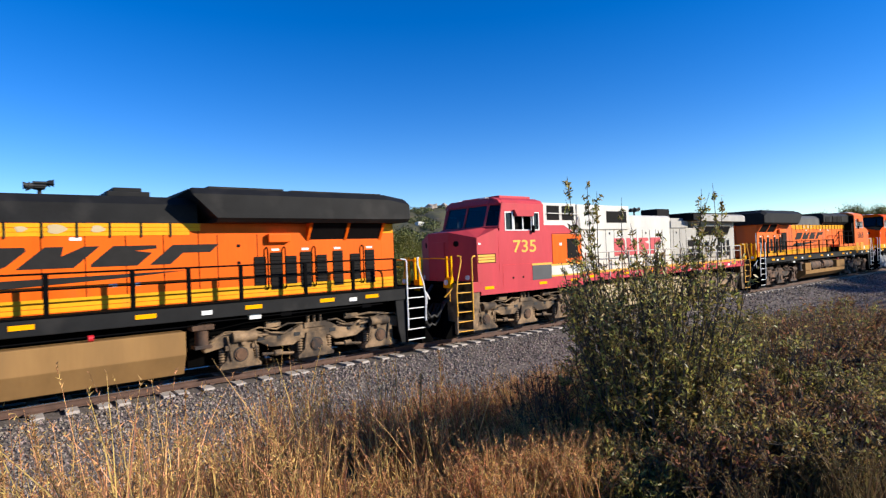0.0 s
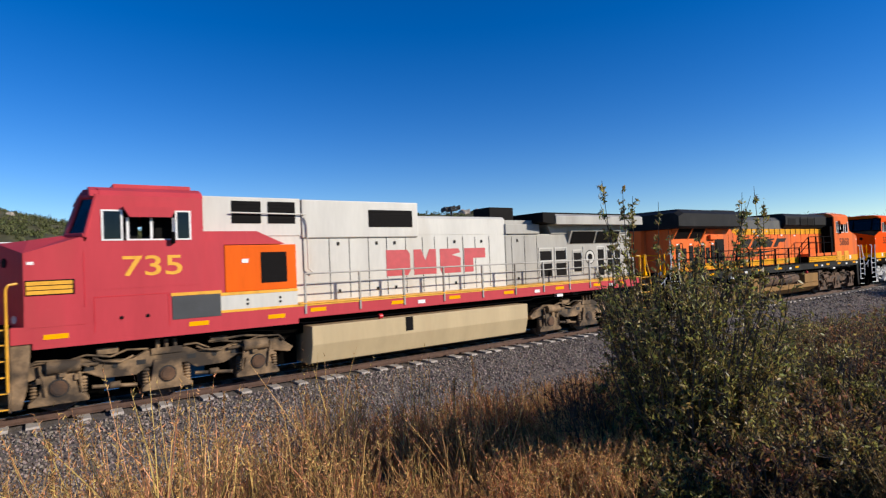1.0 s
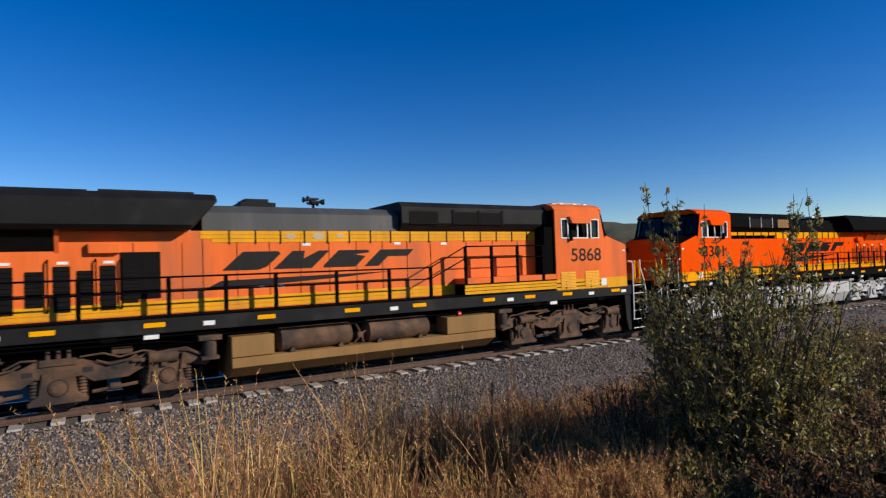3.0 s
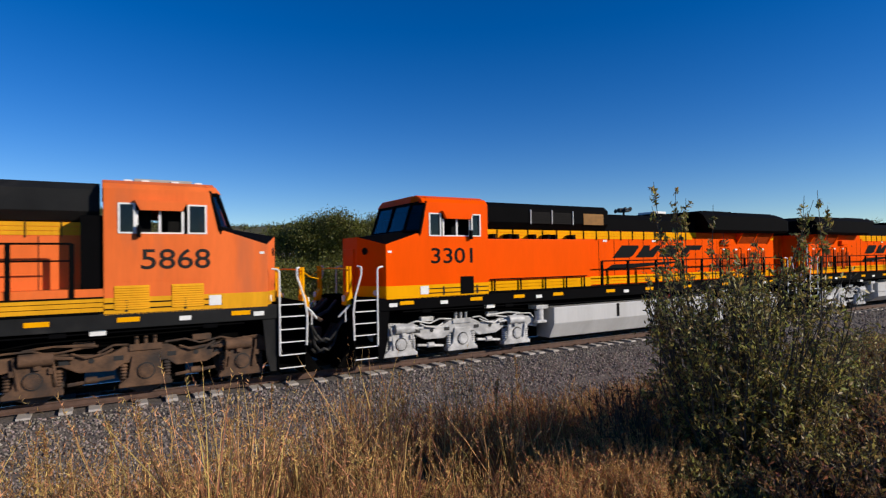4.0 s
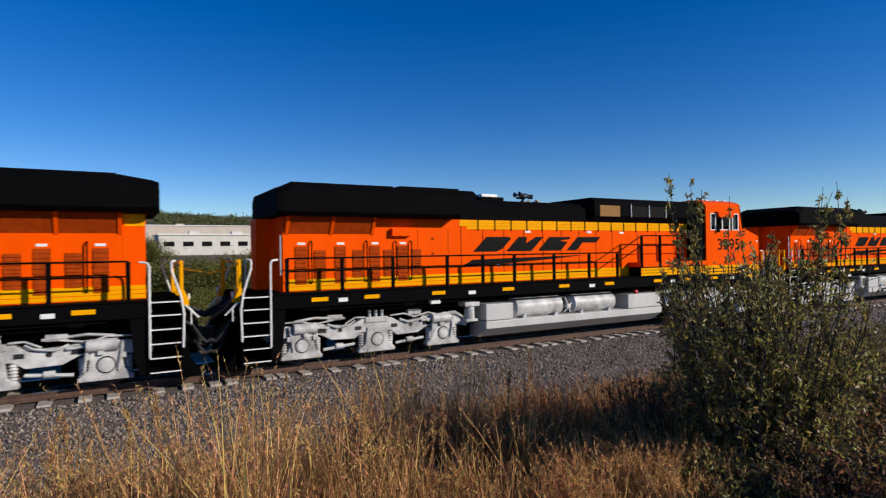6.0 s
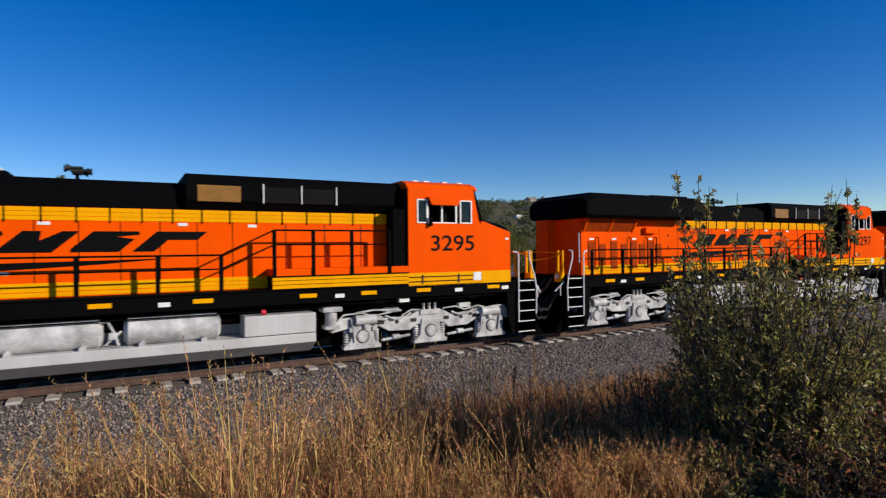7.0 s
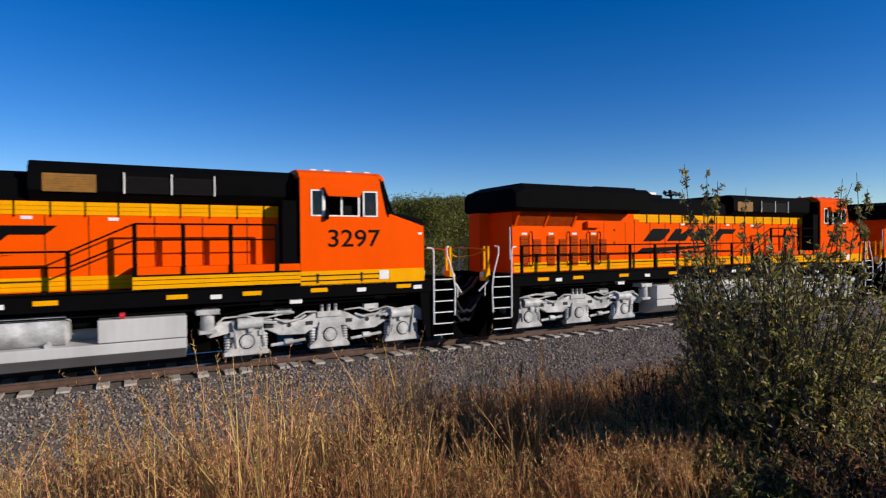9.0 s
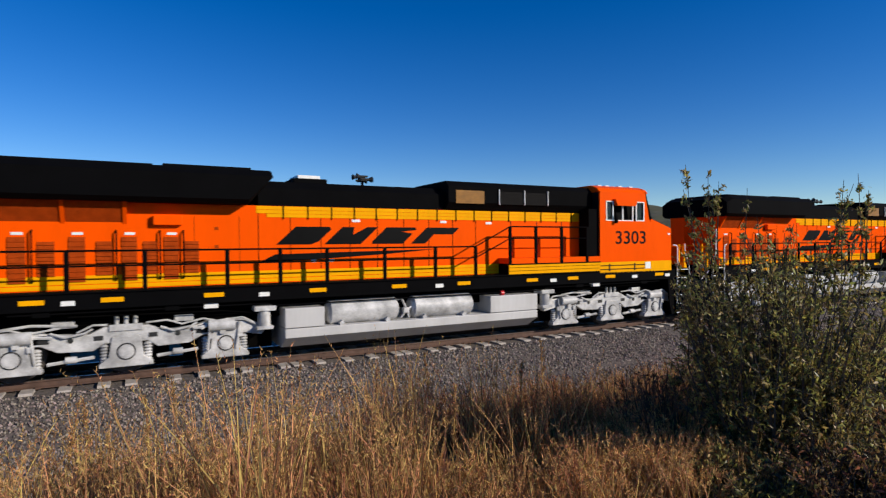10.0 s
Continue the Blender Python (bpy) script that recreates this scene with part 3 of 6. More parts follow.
def make_logo(loco, s, x0, x1, z0, z1, mat, y, slant):
    """Painted emblem: four plain heavy shapes in a row, with a stripe below them on the slanted version."""
    w = (x1 - x0) / 4
    d = s                        # reading direction along local x on this side
    h = z1 - z0
    outlines = (
        [(0.02, 0), (0.78, 0), (0.88, 0.16), (0.88, 0.84), (0.78, 1), (0.02, 1)],
        [(0.02, 0), (0.88, 0), (0.88, 1), (0.62, 1), (0.46, 0.55), (0.30, 1), (0.02, 1)],
        [(0.10, 0), (0.88, 0), (0.88, 0.62), (0.52, 0.74), (0.88, 0.84), (0.80, 1), (0.04, 1), (0.04, 0.14)],
        [(0.04, 0), (0.42, 0), (0.42, 0.58), (0.96, 0.58), (0.96, 1), (0.04, 1)])
    for i in range(4):
        q = []
        for u, t in outlines[i]:
            q.append((x0 + (i + u * (0.94 if slant else 1)) * w + (slant * (t - 0.2) * h if slant else 0), z0 + t * h))
        if d > 0:
            q = [(x0 + x1 - px, pz) for px, pz in q]
        bm = B()
        prism(bm, q, s * (y + 0.001), s * (y + 0.006))
        part("emblem_shape", bm, mat, loco, "bold painted emblem shape")
    if slant:
        bm = B()
        q = [(x0 - 0.5, z0 - 0.44), (x0 + 1.0, z0 - 0.38), (x0 + 3.0, z0 - 0.27), (x0 + 4.4, z0 - 0.16), (x0 + 1.5, z0 - 0.21), (x0 - 0.1, z0 - 0.24)]
        if d > 0:
            q = [(x0 + x1 - px, pz) for px, pz in q]
        prism(bm, q, s * (y + 0.001), s * (y + 0.006))
        part("emblem_stripe", bm, mat, loco, "tapering painted stripe")


def text_mesh(string, height, width=0.0):
    cu = bpy.data.curves.new("number", "FONT")
    cu.body, cu.size, cu.extrude, cu.offset = string, 1.0, 0.004, 0.009
    ob = new("number", cu)
    me = bpy.data.meshes.new_from_object(ob.evaluated_get(bpy.context.evaluated_depsgraph_get()))
    bpy.data.objects.remove(ob)
    co = np.array([v.co for v in me.vertices])
    lo, hi = co.min(0), co.max(0)
    k = height / (hi[1] - lo[1])
    kx = width / (hi[0] - lo[0]) if width else k
    for v in me.vertices:
        v.co = ((v.co.x - (lo[0] + hi[0]) / 2) * kx, (v.co.y - lo[1]) * k, v.co.z)
    return me


def add_number(loco, string, x, z, y, mat, height=0.44, width=1.4):
    for s in (-1, 1):
        me = text_mesh(string, height, width)
        me.materials.append(M[mat])
        ob = new("road_number", me)
        ob.parent = loco
        ob.matrix_basis = pose(x, s * y, z, 90, 0, 0 if s < 0 else 180)
        tagged(ob, "painted road number %s" % string)


def make_cab(loco, st, body, stripe, red=False):
    """Hollow cab with window openings, glass, nose, sunshades and roof details."""
    cab = part("cab", box(B(), 6.45, 8.6, -1.44, 1.44, 1.86, 2.3), "interior", loco, "wide-nose driving cab")
    W0, W1, Z0, Z1 = 6.62, 8.38, 3.52, 4.18
    for s in (-1, 1):
        y0, y1 = s * 1.44, s * 1.5
        bm = B()
        prism(bm, [(6.36, 2.16), (8.70, 2.16), (8.70, 3.52), (6.36, 3.52)], y0, y1)
        box(bm, 6.36, W0, min(y0, y1), max(y0, y1), Z0, Z1)
        prism(bm, [(W1, Z0), (8.66, Z0), (8.53, Z1), (W1, Z1)], y0, y1)
        prism(bm, [(6.36, Z1), (8.53, Z1), (8.44, 4.48), (6.36, 4.48)], y0, y1)
        part("cab_side", bm, body, cab)
        bm = B()
        box(bm, 6.36, 8.70, min(y0, y1), max(y0, y1), 1.8, 2.16)
        part("cab_skirt", bm, stripe, cab)
        if not red:
            for z in (1.905, 2.03):
                bm = B()
                box(bm, 6.36, 8.70, min(s * 1.5, s * 1.505), max(s * 1.5, s * 1.505), z, z + 0.03)
                part("skirt_line", bm, "letter_black", cab)
            bm = B()
            box(bm, 8.42, 8.68, min(s * 1.5, s * 1.51), max(s * 1.5, s * 1.51), 1.90, 2.13)
            part("data_plate", bm, "white", cab, "white data plate")
            for x in (6.75, 7.9):
                bm = B()
                box(bm, x, x + 0.05, min(s * 1.5, s * 1.512), max(s * 1.5, s * 1.512), 1.86, 2.1)
                part("latch", bm, "letter_grey", cab)
        for a, b in ((6.62, 6.95), (6.95, 7.9), (7.98, 8.38)):
            if a == 6.95:
                # sliding middle window: frame halves with an upright between them
                bm = B()
                for q in (6.95, 7.40, 7.86):
                    box(bm, q, q + 0.05, s * 1.45 - 0.015, s * 1.45 + 0.015, Z0, 4.02)
                box(bm, 6.95, 7.91, s * 1.45 - 0.015, s * 1.45 + 0.015, Z0, Z0 + 0.035)
                fr = part("window_frame", bm, "white", cab, "pale sliding window frame")
            else:
                bm = B()
                for q in (a, b - 0.04):
                    box(bm, q, q + 0.04, s * 1.49, s * 1.515, Z0, Z1)
                box(bm, a, b, s * 1.49 if s > 0 else s * 1.515, s * 1.515 if s > 0 else s * 1.49, Z0, Z0 + 0.035)
                box(bm, a, b, s * 1.49 if s > 0 else s * 1.515, s * 1.515 if s > 0 else s * 1.49, Z1 - 0.035, Z1)
                fr = part("window_frame", bm, "white", cab, "pale window frame")
            if a != 6.95:          # the middle window is slid open
                bm = B()
                box(bm, a + 0.02, b - 0.02, s * 1.465 - 0.003, s * 1.465 + 0.003, Z0 + 0.02, Z1 - 0.02)
                part("window_pane", bm, "glass", fr).visible_shadow = False
        bm = B()
        prism(bm, [(6.93, 4.24), (7.98, 4.24), (7.86, 4.02), (7.04, 4.02)], s * 1.5, s * 1.62)
        part("sunshade", bm, body, cab)
        bm = B()
        box(bm, 6.97, 7.05, min(s * 1.52, s * 1.62), max(s * 1.52, s * 1.62), 3.44, 3.70, 0.015)
        part("mirror", bm, "black", cab, "folding side mirror")
        # panel seams and latches low on the cab side
        bm = B()
        box(bm, 6.5, 8.6, min(s * 1.5, s * 1.506), max(s * 1.5, s * 1.506), 2.50, 2.512)
        part("panel_seam", bm, body, cab)
    bm = B()
    box(bm, 6.36, 6.42, -1.44, 1.44, 2.3, 4.48)
    part("cab_rear_wall", bm, "interior", cab)
    bm = B()
    prism(bm, [(-1.5, 4.46), (1.5, 4.46), (1.38, 4.60), (1.1, 4.70), (-1.1, 4.70), (-1.38, 4.60)], 6.34, 8.58, "x", 0.02)
    part("cab_roof", bm, body, cab)
    bm = B()
    for x in (6.75, 7.1, 7.7, 8.2):
        box(bm, x, x + 0.16, -1.0, -0.85, 4.70, 4.745, 0.01)
        box(bm, x - 0.1, x + 0.2, 0.3, 0.6, 4.70, 4.75, 0.01)
    rod(bm, (7.0, -0.3, 4.70), (7.0, -0.3, 4.79), 0.09, 10)
    rod(bm, (7.9, -0.5, 4.70), (7.9, -0.5, 4.78), 0.07, 10)
    part("antenna_set", bm, "white", cab, "white roof antennas")
    # Two dark blocks added to darken the windows, with a see-through slit between them.
    for x0, x1 in ((6.46, 7.30), (7.62, 8.30)):
        bm = B()
        box(bm, x0, x1, -0.95, 0.95, 2.302, 4.25, 0.05)
        part("cab_dark_block", bm, "interior", cab, "dark block added inside the cab to keep its windows dark")
    # windshield: a centre pane and angled corner panes, between posts
    lower = [(8.68, -1.5), (8.98, -1.08), (8.98, 1.08), (8.68, 1.5)]
    upper = [(8.45, -1.46), (8.68, -1.08), (8.68, 1.08), (8.45, 1.46)]
    bm = B()
    for i in range(4):
        rod(bm, (*lower[i], 3.60), (*upper[i], 4.50), 0.045, 6)
    for i in range(3):
        rod(bm, (*upper[i], 4.46), (*upper[i + 1], 4.46), 0.06, 6)
        rod(bm, (*lower[i], 3.64), (*lower[i + 1], 3.64), 0.06, 6)
    rod(bm, (8.98, 0, 3.60), (8.68, 0, 4.50), 0.045, 6)
    ws = part("windshield_frame", bm, body if red else "black", cab)
    for i in range(3):
        bm = B()
        bm.faces.new([bm.verts.new(q) for q in ((*lower[i], 3.60), (*lower[i + 1], 3.60), (*upper[i + 1], 4.48), (*upper[i], 4.48))])
        part("windshield", bm, "glass", ws).visible_shadow = False
    bm = B()
    v0 = [bm.verts.new((x, y, 4.48)) for x, y in ((8.40, -1.49), (8.76, -1.10), (8.76, 1.10), (8.40, 1.49))]
    v1 = [bm.verts.new((x, y, 4.64)) for x, y in ((8.40, -1.36), (8.66, -1.02), (8.66, 1.02), (8.40, 1.36))]
    fs = [bm.faces.new(v0), bm.faces.new(v1)] + [bm.faces.new((v0[i], v0[(i + 1) % 4], v1[(i + 1) % 4], v1[i])) for i in range(4)]
    bmesh.ops.recalc_face_normals(bm, faces=fs)
    part("roof_visor", bm, body, cab)
    # nose: straight sides, angled front corners, a top that rises to a flat ridge
    rim = [(8.70, -1.5, 3.62), (9.72, -1.5, 3.29), (10.15, -0.55, 3.52), (10.15, 0.55, 3.52), (9.72, 1.5, 3.29), (8.70, 1.5, 3.62)]
    bm = B()
    top, bot = [bm.verts.new(q) for q in rim], [bm.verts.new((q[0], q[1], 1.8)) for q in rim]
    fs = [bm.faces.new((bot[i], bot[i + 1], top[i + 1], top[i])) for i in range(5)]
    fs += [bm.faces.new(bot[::-1]), bm.faces.new((bot[5], bot[0], top[0], top[5]))]
    bmesh.ops.recalc_face_normals(bm, faces=fs)
    part("nose", bm, body, cab, "broad sloping nose")
    bm = B()
    r = [bm.verts.new(q) for q in rim]
    q = [bm.verts.new(c) for c in ((8.74, -1.1, 3.70), (9.62, -0.95, 3.57), (9.62, 0.95, 3.57), (8.74, 1.1, 3.70))]
    fs = [bm.faces.new(f) for f in ((r[0], r[1], q[1], q[0]), (r[1], r[2], q[1]), (r[2], r[3], q[2], q[1]), (r[3], r[4], q[2]), (r[4], r[5], q[3], q[2]), (q[0], q[1], q[2], q[3]), (r[5], r[0], q[0], q[3]))]
    bmesh.ops.recalc_face_normals(bm, faces=fs)
    part("nose_top", bm, body if red else "black", cab, "dull anti-glare nose top")
    bm = B()
    for i in range(5):
        strip(bm, rim[i][:2], rim[i + 1][:2], 1.81, 2.16, 0.001, 0.007)
    part("nose_stripe", bm, stripe, cab)
    bm = B()
    box(bm, 10.15, 10.19, -0.35, 0.35, 1.95, 3.2, 0.01)
    part("nose_door", bm, body, cab)
    for k in (-1, 1):
        bm = B()
        a, b = Vector((9.72, k * 1.5, 0)), Vector((10.15, k * 0.55, 0))
        d = (b - a).normalized()
        nrm = Vector((-d.y, d.x, 0)) * (1 if (Vector((-d.y, d.x, 0)).x > 0) else -1)
        c = a.lerp(b, 0.72) + Vector((0, 0, 3.12))
        rod(bm, c - nrm * 0.01, c + nrm * 0.02, 0.10, 14)
        part("nose_port", bm, "grille", cab, "dark oval port")
        bm = B()
        c = a.lerp(b, 0.35)
        rod(bm, c + Vector((0, 0, 1.98)) - nrm * 0.01, c + Vector((0, 0, 1.98)) + nrm * 0.03, 0.08, 14)
        part("ditch_light", bm, "white", cab, "round ditch light")
        bm = B()
        box(bm, 9.55, 9.66, min(k * 1.5, k * 1.507), max(k * 1.5, k * 1.507), 3.06, 3.12)
        part("marker_plate", bm, "white", cab)
    return cab


def make_underframe(loco, st, red=False):
    bm = B()
    box(bm, -9.95, 9.95, -1.5, 1.5, 1.50, 1.84, 0.015)
    part("underframe", bm, st["sill"], loco, "deep side sill")
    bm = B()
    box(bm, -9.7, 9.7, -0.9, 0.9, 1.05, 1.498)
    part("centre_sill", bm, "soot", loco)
    # Black blocks added under the frame to fill gaps that should sit in shade.
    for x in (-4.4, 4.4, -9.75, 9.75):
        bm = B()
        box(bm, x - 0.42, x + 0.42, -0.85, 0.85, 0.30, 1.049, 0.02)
        part("shade_block", bm, "soot", loco)
    bm = B()
    box(bm, -9.97, 4.1 if red else 6.3, -1.54, 1.54, 1.845, 1.875)
    part("walkway", bm, "black" if not red else "letter_yellow", loco, "walkway plate")
    for s in (-1, 1):
        bm = B()
        pipe(bm, [(-9.2, s * 1.42, 1.44), (-4.2, s * 1.42, 1.42), (-4.0, s * 1.42, 1.36), (4.0, s * 1.42, 1.36), (4.2, s * 1.42, 1.42), (9.2, s * 1.42, 1.44)], 0.018)
        part("sill_pipe", bm, "black", loco)
        for e in (-1, 1):
            bm = B()
            pipe(bm, [(e * 8.2, s * 1.36, 1.35), (e * 5.2, s * 1.36, 1.30), (e * 4.4, s * 1.36, 1.2)], 0.016)
            part("sill_pipe", bm, "soot", loco)
        for x in (-8.8, -6.4, -5.6, 5.4, 6.1, 8.3):
            bm = B()
            box(bm, x, x + 0.3, min(s * 1.3, s * 1.44), max(s * 1.3, s * 1.44), 1.38, 1.497, 0.01)
            part("sill_bracket", bm, "white" if x in (-5.6, 6.1) else "black", loco)
    for s in (-1, 1):
        for x in (-9.0, -7.6, -5.6, -3.2, -1.0, 1.0, 3.4, 5.0, 6.6, 8.9):
            if red and x > 3.6:
                continue
            bm = B()
            box(bm, x, x + 0.42, min(s * 1.501, s * 1.508), max(s * 1.501, s * 1.508), 1.64, 1.74)
            part("reflector_strip", bm, "yellow", loco, "yellow reflective strip")
        for x in (-8.3, -4.4, 0.3, 4.3, 7.8, 9.4):
            if red and x > 4:
                continue
            bm = B()
            box(bm, x, x + 0.24, min(s * 1.501, s * 1.508), max(s * 1.501, s * 1.508), 1.60, 1.70)
            part("sill_plate", bm, "white", loco, "small white plate")


def make_tank(loco, st):
    """Fuel tank: full-depth on the left side, with air reservoirs over a low trough on the right."""
    bm = B()
    prism(bm, [(1.5, 1.26), (1.5, 0.74), (1.24, 0.26), (-1.02, 0.26), (-1.5, 0.55), (-1.5, 0.77), (-0.72, 0.80), (-0.72, 1.26)], -3.8, 3.8, "x", 0.02)
    tank = part("fuel_tank", bm, st["tank"], loco, "long fuel tank")
    for a, b in ((-3.8, -2.82), (2.1, 3.8)):
        bm = B()
        box(bm, a, b, -1.5, -0.7, 0.79, 1.27, 0.02)
        part("tank_box", bm, st["tank"], tank)
    for a in (-2.62, -0.28):
        bm = B()
        rod(bm, (a, -1.16, 1.08), (a + 1.80, -1.16, 1.08), 0.31, 24)
        rod(bm, (a - 0.08, -1.16, 1.08), (a, -1.16, 1.08), 0.2, 20, 0.31)
        rod(bm, (a + 1.80, -1.16, 1.08), (a + 1.88, -1.16, 1.08), 0.31, 20, 0.2)
        part("air_reservoir", bm, "silver" if st["truck"] == "silver" else "rust", tank, "cylindrical air reservoir")
        for o in (0.2, 1.45):
            bm = B()
            prism(bm, [(a + o, 0.76), (a + o + 0.12, 0.76), (a + o + 0.12, 0.84), (a + o + 0.06, 0.90), (a + o, 0.84)], -1.48, -1.1)
            part("reservoir_bracket", bm, "silver" if st["truck"] == "silver" else "rust", tank)
    metal = "silver" if st["truck"] == "silver" else "rust"
    bm = B()
    pipe(bm, [(-0.82, -1.2, 1.30), (-0.66, -1.36, 1.34), (-0.52, -1.36, 1.05), (-0.46, -1.4, 0.82)], 0.028)
    pipe(bm, [(-0.70, -1.38, 0.84), (-0.58, -1.42, 0.98), (-0.40, -1.38, 1.12)], 0.024)
    box(bm, -0.64, -0.48, -1.46, -1.34, 0.96, 1.10, 0.015)
    part("drain_valve", bm, metal, tank, "drain valve and pipes between the reservoirs")
    for s, x in ((-1, -4.5), (-1, 4.0), (1, 4.0), (1, -4.45)):
        bm = B()
        box(bm, x, x + 0.5, min(s * 1.05, s * 1.46), max(s * 1.05, s * 1.46), 1.24, 1.36, 0.015)
        rod(bm, (x + 0.25, s * 1.28, 0.86), (x + 0.25, s * 1.28, 1.24), 0.15, 14)
        box(bm, x + 0.06, x + 0.44, min(s * 1.12, s * 1.44), max(s * 1.12, s * 1.44), 0.80, 0.88, 0.01)
        part("air_dryer", bm, metal, loco, "air dryer canister")
    bm = B()
    rod(bm, (2.5, -1.42, 1.34), (2.6, -1.42, 1.34), 0.07, 10)
    part("fuel_cap", bm, "sign_red", tank, "red fuel filler cap")
    bm = B()
    rod(bm, (-2.0, 1.42, 1.33), (-1.9, 1.42, 1.33), 0.07, 10)
    part("fuel_cap", bm, "sign_red", tank, "red fuel filler cap")
    bm = B()
    box(bm, 0.80, 0.92, 1.49, 1.512, 0.80, 1.24)
    part("sight_gauge", bm, "grille", tank)
    return tank


def seams(loco, xs, z0, z1, y, mat, w=0.012):
    for s in (-1, 1):
        for x in xs:
            bm = B()
            box(bm, x - w / 2, x + w / 2, min(s * y, s * (y + 0.006)), max(s * y, s * (y + 0.006)), z0, z1)
            part("door_seam", bm, mat, loco)


def make_horn(loco, x, z):
    bm = B()
    rod(bm, (x, 0, z - 0.25), (x, 0, z), 0.04, 8)
    box(bm, x - 0.1, x + 0.1, -0.2, 0.2, z - 0.05, z - 0.01, 0.01)
    for y, zz, d, k in ((-0.2, 0.0, 1, 0.8), (-0.1, 0.09, -1, 0.7), (0.0, 0.02, 1, 1.0), (0.1, 0.08, -1, 0.9), (0.2, 0.0, 1, 0.7)):
        rod(bm, (x - 0.12 * d, y, z + zz), (x + 0.16 * d * k, y, z + zz), 0.03, 8)
        rod(bm, (x + 0.16 * d * k, y, z + zz), (x + 0.29 * d * k, y, z + zz), 0.034, 12, 0.085)
    part("horn", bm, "rubber", loco, "cluster of air horns")


def make_gevo(st, label, rear=-9.8):
    """Modern wide-cab diesel with a large winged radiator at the rear."""
    loco = thing("locomotive", label, "locomotive", "locomotives of the train")
    new_paint = st["truck"] == "silver"
    make_underframe(loco, st)
    make_tank(loco, st)
    make_truck(loco, -7.15, st)
    make_truck(loco, 7.15, st)
    make_steps(loco, 1, st)
    make_steps(loco, -1, st)
    make_cab(loco, st, st["body"], st["band"])
    # long hood
    bm = B()
    box(bm, -9.50, 6.36, -0.95, 0.95, 1.875, 3.78)
    part("engine_hood", bm, st["body"], loco, "long narrow engine hood")
    bm = B()
    prism(bm, [(-0.952, 3.78), (0.952, 3.78), (0.94, 4.22), (0.72, 4.41), (-0.72, 4.41), (-0.94, 4.22)], -4.3, 1.0, "x")
    part("hood_roof", bm, st["hood_top"] if "hood_top" in st else st["roof"], loco)
    bm = B()
    prism(bm, [(-1.0, 3.80), (1.0, 3.80), (1.18, 4.0), (1.18, 4.46), (1.0, 4.62), (-1.0, 4.62), (-1.18, 4.46), (-1.18, 4.0)], 0.9, 6.30, "x", 0.015)
    blower = part("blower_housing", bm, st["roof"], loco, "raised dark housing behind the cab")
    for s in (-1, 1):
        for a, b, mt in ((1.15, 2.1, "yellow" if new_paint else "grille"), (2.65, 3.5, "grille"), (3.6, 4.4, "grille")):
            bm = B()
            for k in range(7):
                box(bm, a, b, min(s * 1.18, s * 1.195), max(s * 1.18, s * 1.195), 3.98 + k * 0.052, 4.015 + k * 0.052)
            box(bm, a, b, min(s * 1.178, s * 1.184), max(s * 1.178, s * 1.184), 3.97, 4.35)
            part("intake_grille", bm, mt if mt == "grille" else "grille_gold", blower)
        bm = B()
        for x in (2.62, 3.55, 4.45):
            rod(bm, (x, s * 1.22, 3.96), (x, s * 1.22, 4.42), 0.018, 6)
        if new_paint:
            part("vent_bar", bm, "white", blower)
        else:
            part("vent_bar", bm, st["roof"], blower)
    # yellow bands, with dark hangers
    for s in (-1, 1):
        for k in range(3):
            bm = B()
            box(bm, -4.35 if k else -4.1, 6.3, min(s * 0.95, s * 0.962), max(s * 0.95, s * 0.962), 3.50 + k * 0.094, 3.585 + k * 0.094)
            part("upper_band", bm, st["band"], loco, "yellow stripe along the hood")
        for k in range(3):
            bm = B()
            box(bm, -9.5, 6.3, min(s * 0.95, s * 0.962), max(s * 0.95, s * 0.962), 1.90 + k * 0.10, 1.985 + k * 0.10)
            part("lower_band", bm, st["band"], loco, "yellow stripe along the hood")
        for x in np.arange(-3.7, 6.2, 0.62):
            bm = B()
            box(bm, x, x + (0.03 if s > 0 else 0.016), min(s * 0.955, s * 0.985), max(s * 0.955, s * 0.985), 3.46, 3.80)
            part("band_hanger", bm, st["roof"], loco)
    if not new_paint:
        for s in (-1, 1):
            for x, w in ((-2.2, 0.13), (-1.45, 0.17), (-0.85, 0.10)):
                bm = B()
                ring = [(x + w * math.cos(a) * (1 + 0.25 * math.sin(3 * a + x)), 3.65 + 0.6 * w * math.sin(a)) for a in np.arange(0, 6.2, 0.52)]
                prism(bm, ring, s * 0.964, s * 0.968)
                part("paint_patch", bm, "tank_cream", loco, "patch of pale worn paint")
    seams(loco, np.arange(-4.3, 2.2, 0.78), 1.9, 3.78, 0.952, st["post"], 0.014)
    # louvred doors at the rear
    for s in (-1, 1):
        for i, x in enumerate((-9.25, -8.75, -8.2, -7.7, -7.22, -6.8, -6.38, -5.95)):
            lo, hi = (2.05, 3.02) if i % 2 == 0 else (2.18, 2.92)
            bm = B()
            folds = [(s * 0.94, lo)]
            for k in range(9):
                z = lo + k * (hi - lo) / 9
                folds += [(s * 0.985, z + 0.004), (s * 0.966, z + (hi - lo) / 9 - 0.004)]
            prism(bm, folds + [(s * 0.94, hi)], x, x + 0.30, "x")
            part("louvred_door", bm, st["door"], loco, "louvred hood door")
            if i % 2 == 0:
                bm = B()
                box(bm, x + 0.06, x + 0.26, min(s * 0.95, s * 0.96), max(s * 0.95, s * 0.96), 3.06, 3.12)
                part("door_plate", bm, "white", loco)
